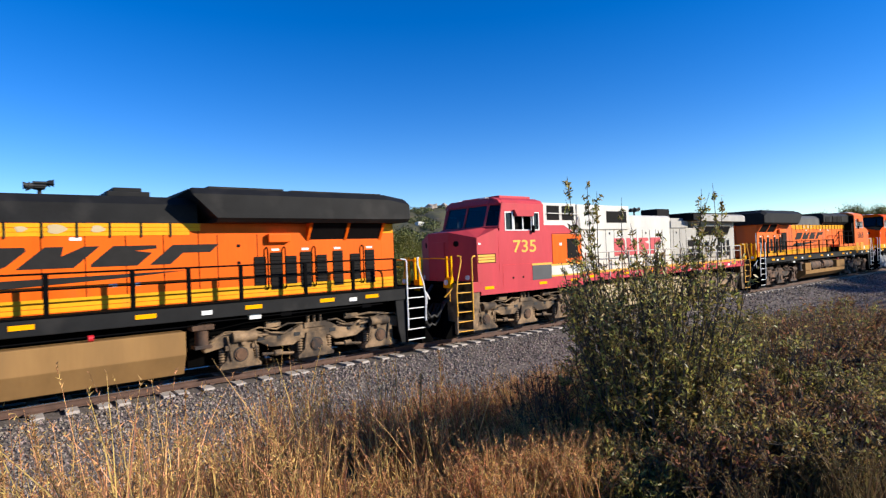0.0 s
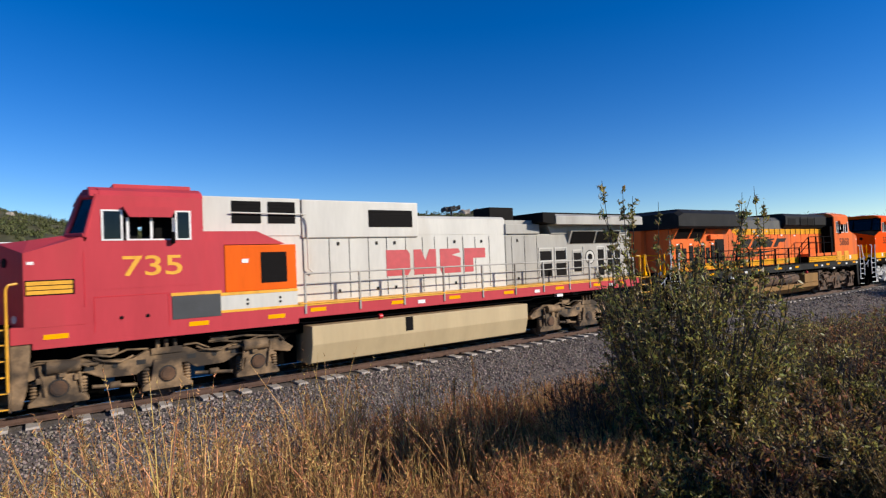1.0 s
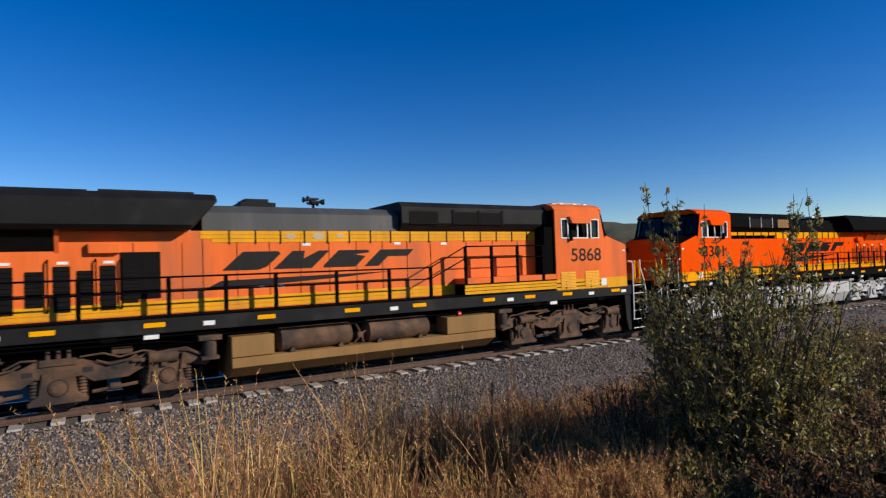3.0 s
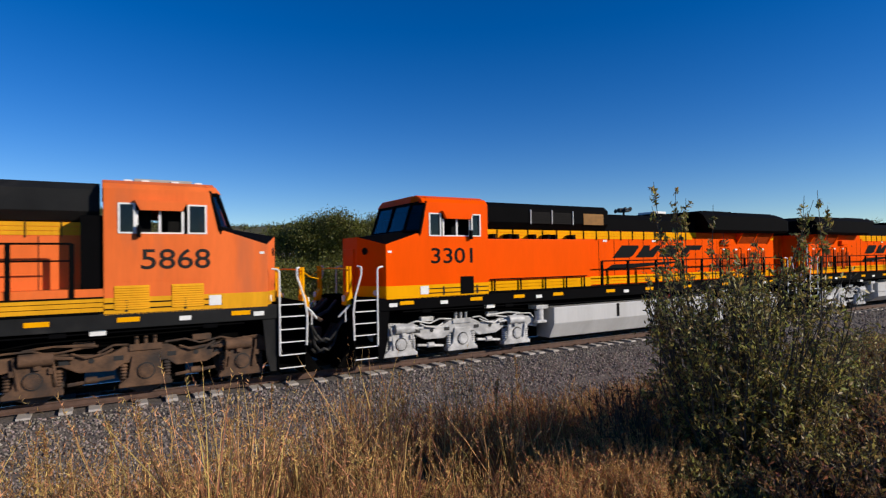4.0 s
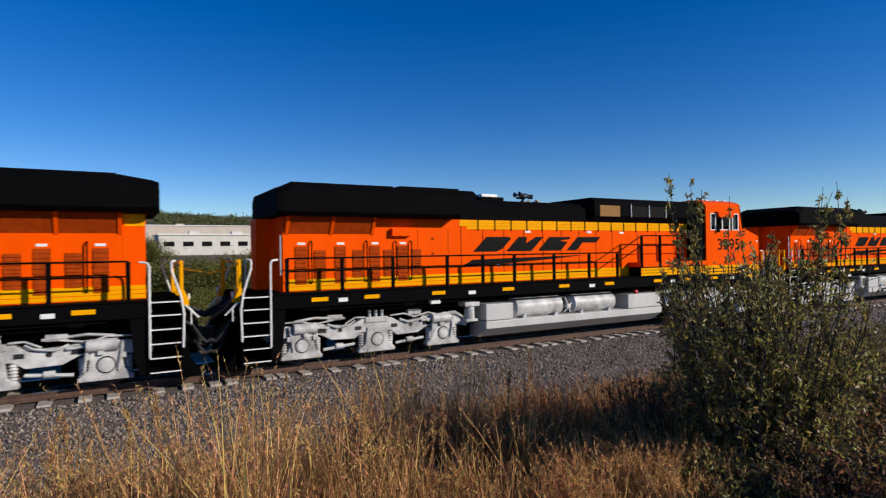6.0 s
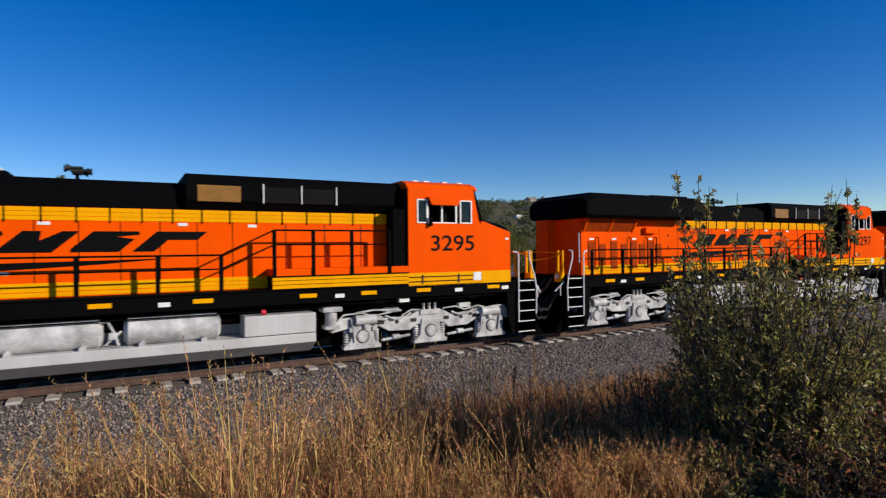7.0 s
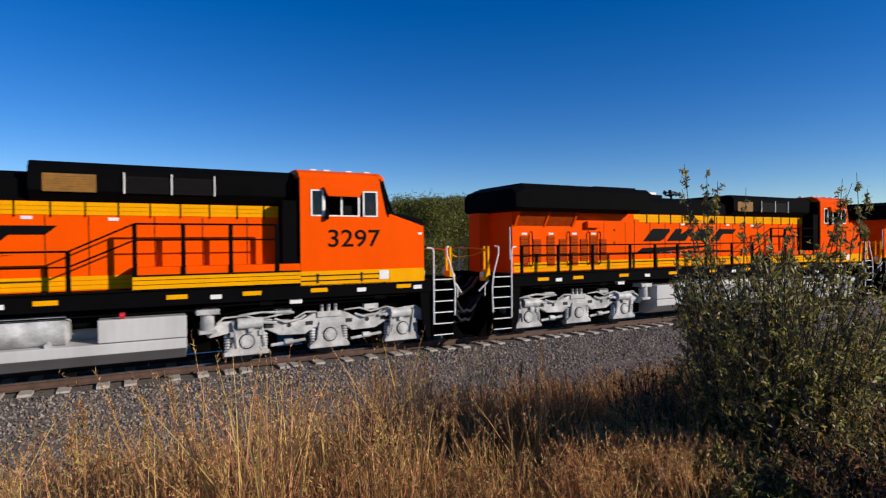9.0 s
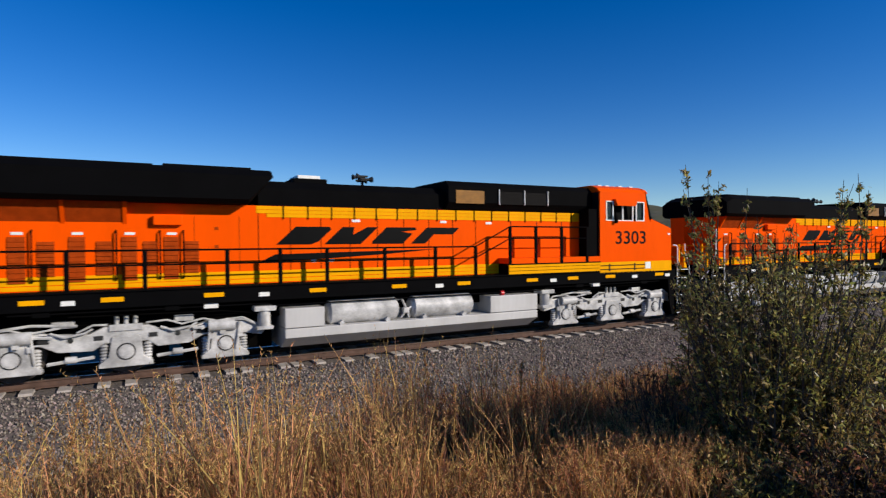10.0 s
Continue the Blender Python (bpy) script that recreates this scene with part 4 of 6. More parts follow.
        # dark equipment opening on worn units
        if st["truck"] == "rust":
            bm = B()
            box(bm, -6.0, -5.2, min(s * 0.95, s * 0.97), max(s * 0.95, s * 0.97), 2.25, 3.3)
            part("open_bay", bm, "grille", loco, "open dark equipment bay")
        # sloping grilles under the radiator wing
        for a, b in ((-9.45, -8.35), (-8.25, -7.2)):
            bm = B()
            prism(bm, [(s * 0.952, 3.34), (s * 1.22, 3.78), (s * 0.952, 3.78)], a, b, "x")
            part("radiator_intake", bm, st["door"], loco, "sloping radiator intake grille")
        for x in (-9.5, -8.34, -7.19):
            bm = B()
            prism(bm, [(s * 0.952, 3.30), (s * 1.26, 3.79), (s * 0.952, 3.79)], x, x + 0.08, "x")
            part("intake_rib", bm, st["body"], loco)
        bm = B()
        box(bm, -6.6, -6.0, min(s * 0.95, s * 1.1), max(s * 0.95, s * 1.1), 3.28, 3.5, 0.02)
        part("junction_box", bm, st["body"], loco)
    # radiator: winged box with bevelled ends
    bm = B()
    sect = []
    for x, hw, z0, z1 in ((rear, 1.5, 3.80, 4.46), (rear + 0.12, 1.52, 3.79, 4.50), (-9.45, 1.52, 3.78, 4.60), (-4.1, 1.52, 3.78, 4.60), (-4.05, 1.52, 3.78, 4.58)):
        sect.append([bm.verts.new(p) for p in ((x, -hw + 0.12, z0), (x, -hw, z0 + 0.10), (x, -hw, z1 - 0.16), (x, -hw + 0.22, z1), (x, hw - 0.22, z1), (x, hw, z1 - 0.16), (x, hw, z0 + 0.10), (x, hw - 0.12, z0))])
    for v in sect[3] + sect[4]:
        if v.co.z < 4.0:
            v.co.x -= 0.55
    fs = []
    for a, b in zip(sect, sect[1:]):
        for i in range(8):
            fs.append(bm.faces.new((a[i], b[i], b[(i + 1) % 8], a[(i + 1) % 8])))
    fs.append(bm.faces.new(sect[0])), fs.append(bm.faces.new(sect[-1][::-1]))
    bmesh.ops.recalc_face_normals(bm, faces=fs)
    rad = part("radiator", bm, st["roof"], loco, "winged radiator housing")
    bm = B()
    box(bm, -9.4, -6.6, -1.2, 1.2, 4.60, 4.64, 0.01)
    box(bm, -6.4, -4.5, -1.2, 1.2, 4.60, 4.66, 0.01)
    part("radiator_hatch", bm, st["roof"], rad)
    bm = B()
    box(bm, -9.56, -9.50, -0.96, 0.3, 1.875, 3.78)
    part("rear_wall", bm, st["body"], loco)
    bm = B()
    box(bm, -9.96, -9.50, 0.3, 0.95, 1.875, 3.78, 0.01)
    corner = part("rear_corner", bm, st["body"], loco, "projecting rear corner of the hood")
    for k in range(3):
        bm = B()
        box(bm, -9.95, -9.52, 0.948, 0.962, 1.90 + k * 0.10, 1.985 + k * 0.10)
        part("lower_band", bm, st["band"], corner)
        bm = B()
        prism(bm, [(-9.95, 3.50 + k * 0.094), (-9.56 + k * 0.04, 3.50 + k * 0.094), (-9.53 + k * 0.04, 3.585 + k * 0.094), (-9.95, 3.585 + k * 0.094)], 0.948, 0.962)
        part("upper_band", bm, st["band"], corner)
    for s in (-1, 1):              # upright grab bars beside the rear doors
        for x in (-8.84, -7.32, -6.46, -5.98):
            bm = B()
            pipe(bm, [(x, s * 0.95, 2.06), (x, s * 1.03, 2.10), (x, s * 1.03, 3.12), (x, s * 0.95, 3.16)], 0.018)
            part("door_grab", bm, "black", loco)
    bm = B()
    for s in (-1, 1):
        rod(bm, (-9.6, s * 0.9, 2.3), (-9.6, s * 0.9, 3.3), 0.02, 6)
    part("rear_grab", bm, st["grab"], loco)
    if not new_paint:
        bm = B()
        box(bm, 6.95, 8.15, -0.95, 0.7, 4.70, 4.78, 0.02)
        part("air_conditioner", bm, "grimy_silver", loco, "pale flat roof air conditioner")
    # exhaust and horn
    bm = B()
    box(bm, -3.35, -2.45, -0.6, 0.6, 4.40, 4.54, 0.03)
    part("exhaust_housing", bm, st["roof"], loco)
    bm = B()
    box(bm, -3.2, -2.6, -0.45, 0.45, 4.54, 4.64, 0.02)
    part("exhaust_outlet", bm, "white" if new_paint else st["roof"], loco)
    make_horn(loco, -1.25, 4.64)
    if not new_paint:
        for s in (-1, 1):
            for x in (6.55, 7.65):
                bm = B()
                folds = [(s * 1.495, 1.90)]
                for k in range(10):
                    folds += [(s * 1.525, 1.905 + k * 0.05), (s * 1.508, 1.945 + k * 0.05)]
                prism(bm, folds + [(s * 1.495, 2.42)], x, x + 0.66, "x")
                part("battery_vent", bm, st["band"], loco, "louvred battery box vent")
    # right side: raised walkway beside the blower; left side: flush electrical cabinet
    bm = B()
    box(bm, 2.75, 6.35, -1.49, -0.964, 1.88, 2.16)
    part("walkway_box", bm, "black", loco)
    bm = B()
    for k in range(3):
        box(bm, 2.75, 6.35, -1.515, -1.485, 1.885 + k * 0.10, 1.97 + k * 0.10)
    part("raised_walkway", bm, st["band"], loco, "triple yellow band")
    bm = B()
    box(bm, 2.75, 6.35, -1.5, -0.964, 2.195, 2.36)
    part("toe_board", bm, st["body"], loco)
    bm = B()
    box(bm, 2.75, 6.36, -1.53, -0.952, 2.162, 2.19)
    part("walkway_plate", bm, "black", loco)
    make_rail(loco, -1, [2.8, 3.75, 4.75, 5.8], 3.3, 2.18, 2.95, st, ends=[((2.8, -1.5, 3.3), (1.6, -1.5, 2.72)), ((2.8, -1.5, 2.95), (1.6, -1.5, 2.4))])
    make_rail(loco, -1, [-9.6, -8.2, -6.78, -5.1, -3.9, -2.75, -1.2, 0.3, 1.6], 2.72, 1.87, 2.40, st)
    make_rail(loco, 1, [-9.6, -8.2, -6.78, -5.1, -3.9, -2.75, -1.2, 0.3, 1.6], 2.72, 1.87, 2.40, st)
    # Solid black block in the recess behind the cab, in place of its shade.
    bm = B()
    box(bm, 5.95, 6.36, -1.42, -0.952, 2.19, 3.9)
    part("alcove_shade", bm, "black", loco, "black block standing in for the shade behind the cab")
    bm = B()
    box(bm, 2.05, 6.36, 0.952, 1.40, 2.18, 3.46, 0.02)
    cabinet = part("electrical_cabinet", bm, st["body"], loco, "flush electrical cabinet")
    for k in range(3):
        bm = B()
        box(bm, 2.05, 6.36, 1.38, 1.412, 1.885 + k * 0.10, 1.97 + k * 0.10)
        part("cabinet_band", bm, st["band"], cabinet)
    bm = B()
    for x in (2.4, 3.2, 4.1, 5.1, 6.1):
        box(bm, x, x + 0.04, 1.46, 1.5, 1.87, 2.25)
    rod(bm, (2.3, 1.48, 2.24), (6.3, 1.48, 2.24), 0.018, 6)
    box(bm, 6.9, 7.35, 1.49, 1.515, 1.86, 2.36)
    part("low_rail", bm, "black", cabinet)
    for x in (2.6, 3.4, 3.7, 4.3, 5.0, 5.3, 5.9):
        bm = B()
        box(bm, x, x + 0.12, 1.0, 1.3, 3.44, 3.62)
        part("cabinet_bracket", bm, "black", cabinet)
    for s in (-1, 1):
        for x, z, w in ((-1.9, 3.40, 0.22), (0.75, 3.40, 0.2), (-3.0, 2.36, 0.12), (-2.55, 2.36, 0.16), (-5.3, 3.18, 0.08), (-5.3, 2.75, 0.08), (2.3, 3.38, 0.2)):
            bm = B()
            box(bm, x, x + w, min(s * 0.951, s * 0.962), max(s * 0.951, s * 0.962), z, z + 0.07)
            part("hood_plate", bm, "white" if w > 0.1 else st["door"], loco)
        for x in (-5.75, -4.75):
            bm = B()
            box(bm, x, x + 0.012, min(s * 0.951, s * 0.957), max(s * 0.951, s * 0.957), 2.2, 3.5)
            part("door_seam", bm, st["door"], loco)
    for x in (3.2, 4.2, 5.2):
        bm = B()
        box(bm, x, x + 0.014, -0.962, -0.951, 2.36, 3.48)
        part("door_seam", bm, "letter_grey", loco)
    make_logo(loco, -1, -3.8, 1.1, 2.82, 3.27, st["letter"], 0.953, 1.1)
    make_logo(loco, 1, -4.5, 0.4, 2.82, 3.27, st["letter"], 0.953, 1.1)
    return loco


M["grille_gold"] = material("amber_mesh_grille", (0.30, 0.13, 0.012), 0.7, dark=0.7, scale=8)


def make_dash(st):
    """Older red and silver wide-cab diesel."""
    loco = thing("locomotive", "red and silver diesel locomotive, weathered, with dusty brown trucks", "locomotive", "locomotives of the train")
    make_underframe(loco, st, True)
    bm = B()
    prism(bm, [(1.5, 1.26), (1.5, 0.78), (1.36, 0.30), (1.2, 0.26), (-1.2, 0.26), (-1.36, 0.30), (-1.5, 0.78), (-1.5, 1.26)], -3.8, 3.8, "x", 0.02)
    tank = part("fuel_tank", bm, st["tank"], loco, "long dusty fuel tank")
    for s in (-1, 1):
        bm = B()
        box(bm, 0.74, 0.98, min(s * 1.49, s * 1.512), max(s * 1.49, s * 1.512), 0.86, 1.25)
        part("sight_gauge", bm, "grille", tank)
        bm = B()
        rod(bm, (1.7, s * 1.42, 1.34), (1.8, s * 1.42, 1.34), 0.07, 10)
        part("fuel_cap", bm, "sign_red", tank, "red fuel filler cap")
    make_truck(loco, -7.15, st)
    make_truck(loco, 7.15, st)
    make_steps(loco, 1, st)
    make_steps(loco, -1, st)
    cab = make_cab(loco, st, "red", "red", True)
    bm = B()
    box(bm, 6.5, 8.1, -1.0, 1.0, 4.70, 4.80, 0.02)
    part("air_conditioner", bm, "red", cab, "flat roof air conditioner")
    for s in (-1, 1):
        bm = B()
        for x0, x1, z0, z1 in ((8.87, 9.70, 2.44, 2.75),):
            box(bm, x0, x1, min(s * 1.5, s * 1.506), max(s * 1.5, s * 1.506), z0, z1, 0.002)
        pl = part("nose_band", bm, "grille", cab)
        for k in range(3):
            bm = B()
            box(bm, 8.91, 9.68, min(s * 1.506, s * 1.512), max(s * 1.506, s * 1.512), 2.465 + k * 0.092, 2.54 + k * 0.092)
            part("nose_bar", bm, "letter_yellow", cab, "yellow bar on the nose side")
        # deep red skirt, grey battery door, white and yellow bands, orange cabinet
        bm = B()
        box(bm, 4.15, 9.6, min(s * 1.44, s * 1.503), max(s * 1.44, s * 1.503), 1.38, 1.80)
        part("cab_apron", bm, "red", cab)
        for x in (4.5, 6.3, 9.0):
            bm = B()
            box(bm, x, x + 0.42, min(s * 1.503, s * 1.51), max(s * 1.503, s * 1.51), 1.56, 1.66)
            part("reflector_strip", bm, "yellow", cab)
        bm = B()
        box(bm, 6.02, 7.06, min(s * 1.5, s * 1.512), max(s * 1.5, s * 1.512), 1.74, 2.26, 0.004)
        part("battery_door", bm, "sign_grey", cab, "dark grey battery door")
        bm = B()
        box(bm, 6.0, 7.08, min(s * 1.5, s * 1.510), max(s * 1.5, s * 1.510), 2.265, 2.335)
        part("door_stripe", bm, "letter_yellow", cab, "faded yellow stripe")
        bm = B()
        for a, b, c, d in ((7.12, 8.55, 2.335, 2.35), (7.12, 7.135, 1.60, 2.335), (8.535, 8.55, 1.60, 2.335), (8.70, 8.715, 1.8, 3.3)):
            box(bm, a, b, min(s * 1.498, s * 1.506), max(s * 1.498, s * 1.506), c, d)
        part("panel_seam", bm, "sign_red", cab)
        for x in (7.55, 8.05):
            bm = B()
            rod(bm, (x, s * 1.498, 1.88), (x, s * 1.51, 1.88), 0.04, 10)
            part("latch", bm, "grille", cab)
        for x in (4.6, 5.4):
            for z in (1.97, 2.07):
                bm = B()
                rod(bm, (x, s * 1.495, z), (x, s * 1.512, z), 0.03, 8)
                part("latch", bm, "letter_grey", cab)
        bm = B()
        box(bm, 4.15, 6.36, min(s * 0.95, s * 1.5), max(s * 0.95, s * 1.5), 1.80, 2.20)
        part("side_cabinet", bm, "warm_silver", loco, "pale side cabinet")
        bm = B()
        box(bm, 4.15, 6.36, min(s * 1.49, s * 1.508), max(s * 1.49, s * 1.508), 2.20, 2.27)
        box(bm, 4.15, 6.36, min(s * 1.49, s * 1.508), max(s * 1.49, s * 1.508), 1.80, 1.86)
        part("cabinet_stripe", bm, "letter_yellow", loco)
        bm = B()
        box(bm, 4.15, 5.9, min(s * 0.95, s * 1.48), max(s * 0.95, s * 1.48), 2.27, 3.38, 0.02)
        oc = part("orange_cabinet", bm, "orange_worn", loco, "orange replacement cabinet")
        bm = B()
        box(bm, 4.4, 5.05, min(s * 1.475, s * 1.486), max(s * 1.475, s * 1.486), 2.45, 3.2)
        part("cabinet_vent", bm, "grille", oc)
        bm = B()
        box(bm, 5.35, 5.5, min(s * 1.475, s * 1.488), max(s * 1.475, s * 1.488), 2.95, 3.05)
        part("cabinet_label", bm, "white", oc)
        bm = B()
        box(bm, 5.9, 6.36, min(s * 0.95, s * 1.46), max(s * 0.95, s * 1.46), 2.27, 3.5)
        prism(bm, [(4.4, 3.40), (6.36, 3.40), (6.36, 3.72), (5.1, 3.72)], s * 0.95, s * 1.40)
        part("cab_shoulder", bm, "red", loco)
    # hood in stepped heights
    bm = B()
    box(bm, -3.4, 6.36, -0.95, 0.95, 1.875, 3.62)
    part("engine_hood", bm, "warm_silver", loco, "weathered silver-white engine hood")
    bm = B()
    box(bm, -10.2, -3.4, -0.95, 0.95, 1.875, 3.62, 0.05)
    part("rear_hood", bm, "grimy_silver", loco, "sooty grey-silver rear hood")
    bm = B()
    box(bm, 3.80, 6.36, -0.98, 0.98, 3.62, 4.60, 0.02)
    fb = part("blower_housing", bm, "warm_silver", loco)
    for s in (-1, 1):
        for a in (3.95, 4.85):
            bm = B()
            box(bm, a, a + 0.72, min(s * 0.98, s * 0.99), max(s * 0.98, s * 0.99), 3.94, 4.5)
            for k in range(6):
                box(bm, a, a + 0.72, min(s * 0.99, s * 1.0), max(s * 0.99, s * 1.0), 3.96 + k * 0.09, 4.0 + k * 0.09)
            part("blower_vent", bm, "grille", fb, "dark louvred vent")
        bm = B()
        rod(bm, (3.7, s * 1.06, 4.18), (5.6, s * 1.06, 4.2), 0.02, 6)
        pipe(bm, [(3.72, s * 1.06, 4.1), (3.66, s * 1.06, 3.9), (3.66, s * 1.06, 2.75), (3.5, s * 1.06, 2.62)], 0.02)
        part("hood_handrail", bm, "warm_silver", fb)
    bm = B()
    box(bm, 0.12, 3.78, -1.02, 1.02, 3.56, 4.58, 0.03)
    hump = part("equipment_housing", bm, "warm_silver", loco, "tall silver-white housing")
    for s in (-1, 1):
        bm = B()
        box(bm, 0.33, 1.8, min(s * 1.02, s * 1.03), max(s * 1.02, s * 1.03), 3.85, 4.34)
        for k in range(6):
            box(bm, 0.36, 1.77, min(s * 1.03, s * 1.04), max(s * 1.03, s * 1.04), 3.88 + k * 0.078, 3.91 + k * 0.078)
        part("brake_vent", bm, "grille", hump, "dark grid vent")
    bm = B()
    prism(bm, [(-0.96, 3.62), (0.96, 3.62), (0.96, 4.12), (0.85, 4.2), (-0.85, 4.2), (-0.96, 4.12)], -3.4, 0.12, "x")
    part("hood_roof", bm, "warm_silver", loco)
    bm = B()
    box(bm, -5.0, -3.4, -1.02, 1.02, 3.62, 3.96, 0.02)
    box(bm, -5.0, -3.4, -0.9, 0.9, 3.96, 4.1, 0.02)
    part("roof_step", bm, "grimy_silver", loco)
    bm = B()
    box(bm, -4.3, -3.2, -0.45, 0.45, 4.1, 4.58, 0.02)
    part("exhaust_outlet", bm, "grille", loco, "black exhaust stack")
    make_horn(loco, -1.9, 4.5)
    bm = B()
    prism(bm, [(-1.5, 3.92), (1.5, 3.92), (1.5, 4.22), (1.35, 4.30), (-1.35, 4.30), (-1.5, 4.22)], -10.34, -5.35, "x", 0.02)
    prism(bm, [(-10.02, 3.62), (-5.6, 3.62), (-5.4, 3.95), (-10.02, 3.95)], -1.0, 1.0)
    rad = part("radiator", bm, "grimy_silver", loco, "winged silver radiator housing")
    bm = B()
    box(bm, -9.8, -4.9, -1.3, 1.3, 4.30, 4.36, 0.02)
    prism(bm, [(-5.36, 3.94), (-4.75, 4.0), (-4.75, 4.30), (-5.36, 4.30)], -1.46, 1.46)
    part("radiator_screen", bm, "grille", rad, "black radiator screen")
    for s in (-1, 1):
        bm = B()
        prism(bm, [(s * 0.952, 3.22), (s * 1.15, 3.72), (s * 0.952, 3.72)], -9.4, -6.5, "x")
        fr = part("intake_frame", bm, "grimy_silver", loco)
        for a, b in ((-9.3, -8.0), (-7.9, -6.6)):
            bm = B()
            prism(bm, [(s * 0.972, 3.25), (s * 1.152, 3.69), (s * 1.165, 3.69), (s * 0.985, 3.25)], a, b, "x")
            part("radiator_intake", bm, "grille", fr, "dark radiator intake")
        for x, w, lo, hi in ((-9.5, 0.3, 2.1, 2.95), (-9.0, 0.25, 2.1, 2.95), (-8.5, 0.32, 2.0, 3.0), (-7.2, 0.4, 2.2, 2.9), (-6.35, 0.5, 2.65, 3.0), (-6.35, 0.5, 2.1, 2.55), (-5.6, 0.55, 2.65, 3.0), (-5.6, 0.55, 2.1, 2.55)):
            bm = B()
            box(bm, x, x + w, min(s * 0.95, s * 0.965), max(s * 0.95, s * 0.965), lo, hi)
            part("hood_window", bm, "grille", loco, "dark meshed hood opening")
            bm = B()
            for a, b, c, d in ((x - 0.07, x - 0.03, lo - 0.1, hi + 0.12), (x + w + 0.03, x + w + 0.07, lo - 0.1, hi + 0.12), (x - 0.03, x + w + 0.03, hi + 0.08, hi + 0.12)):
                box(bm, a, b, min(s * 0.95, s * 0.968), max(s * 0.95, s * 0.968), c, d)
            part("door_frame", bm, "warm_silver", loco)
        bm = B()
        box(bm, -8.1, -7.3, min(s * 0.95, s * 0.975), max(s * 0.95, s * 0.975), 2.1, 3.12)
        part("hood_door", bm, "grimy_silver", loco)
        for r, mt in ((0.27, "grille"), (0.235, "warm_silver"), (0.13, "grille")):
            bm = B()
            rod(bm, (-7.68, s * 0.975, 2.72), (-7.68, s * (1.01 - r * 0.1), 2.72), r, 18)
            part("fan_guard", bm, mt, loco, "round bent fan guard")
    seams(loco, [-4.9, -4.3, -3.7, -3.4, -2.7, -2.1, -1.6, -1.0, -0.5, -0.05, 0.55, 1.2, 1.8, 2.4, 3.0, 3.75], 1.9, 3.55, 0.952, "letter_grey", 0.016)
    for s in (-1, 1):
        for x in (-4.0, -2.4, -1.3, 0.9, 1.5, 2.7):
            for z in (2.05, 3.35):
                bm = B()
                box(bm, x, x + 0.06, min(s * 0.95, s * 0.975), max(s * 0.95, s * 0.975), z, z + 0.09)
                part("door_latch", bm, "letter_grey", loco)
    for s in (-1, 1):
        make_rail(loco, s, [-9.6, -8.4, -7.0, -5.9, -4.6, -3.3, -1.9, -0.4, 1.0, 2.4, 3.95], 2.62, 1.6, 2.36, st)
        bm = B()
        box(bm, -9.75, 4.15, min(s * 1.50, s * 1.512), max(s * 1.50, s * 1.512), 1.80, 1.85)
        part("sill_stripe", bm, "letter_yellow", loco)
        make_logo(loco, s, -2.55, 1.25, 2.42, 3.18, "letter_red", 0.953, 0)
    return loco


M["sign_grey"] = material("dark_grey_panel", (0.045, 0.05, 0.055), 0.6, scale=3)

SPEED, GAIN = 12.836, 0.0018
CENTRES = [-0.25, 22.35, 45.05, 67.63, 90.2, 112.8, 135.4, 158.0]
FRONT_RIGHT = [False, False, True, False, True, True, True, True]


def shift(t):
    return SPEED * t + 0.5 * GAIN * t * t


def loco_pose(i, t):
    return pose(CENTRES[i] - shift(t), TRACK_Y, 0, 0, 0, 0 if FRONT_RIGHT[i] else 180)


locos = []
worn = make_gevo(STYLE_WORN, "worn orange and yellow diesel locomotive with grey roof and dusty trucks", -10.22)
red = make_dash(STYLE_RED)
faded = make_gevo(STYLE_FADED, "faded orange diesel locomotive with rust-brown trucks, coupled in the train")
fresh = make_gevo(STYLE_NEW, "clean bright orange diesel locomotive with black roof and silver trucks", -10.22)
locos = [worn, red, faded, fresh]
clean = make_gevo(STYLE_NEW, "clean bright orange diesel locomotive with black roof and silver trucks")
locos.append(clean)
for i in range(5, 8):
    locos.append(copy_thing(clean, pose(0, 0, 0)))
for i, (string, mat) in enumerate([("", ""), ("735", "letter_yellow"), ("5868", "letter_grey"), ("3301", "letter_black"), ("3295", "letter_black"), ("3297", "letter_black"), ("3303", "letter_black"), ("", "")]):
    if string:
        add_number(locos[i], string, (7.6, 7.42, 7.75, 7.62, 7.75, 7.75, 7.75, 7.75)[i], 2.75, 1.502, mat, 0.44, 1.18 if i == 1 else 1.40)
    locos[i].matrix_basis = loco_pose(i, 0)


# ---------------------------------------------------------------- vegetation
def leaf_quads(pos, nrm, along, length, width):
    """Pointed leaves as bent rhombi: arrays of centre, normal, direction, size."""
    side = np.cross(nrm, along)
    side /= np.linalg.norm(side, axis=1, keepdims=True) + 1e-9
    l, w = length[:, None], width[:, None]
    v = np.stack([pos - along * l / 2, pos + side * w / 2 - nrm * w * 0.15, pos + along * l / 2, pos - side * w / 2 - nrm * w * 0.15], 1)
    k = np.arange(len(pos))[:, None] * 4
    f = np.concatenate([k + [0, 1, 2], k + [0, 2, 3]])
    order = np.argsort(np.concatenate([np.arange(len(pos)), np.arange(len(pos))]), kind="stable")
    return v.reshape(-1, 3), f[order]


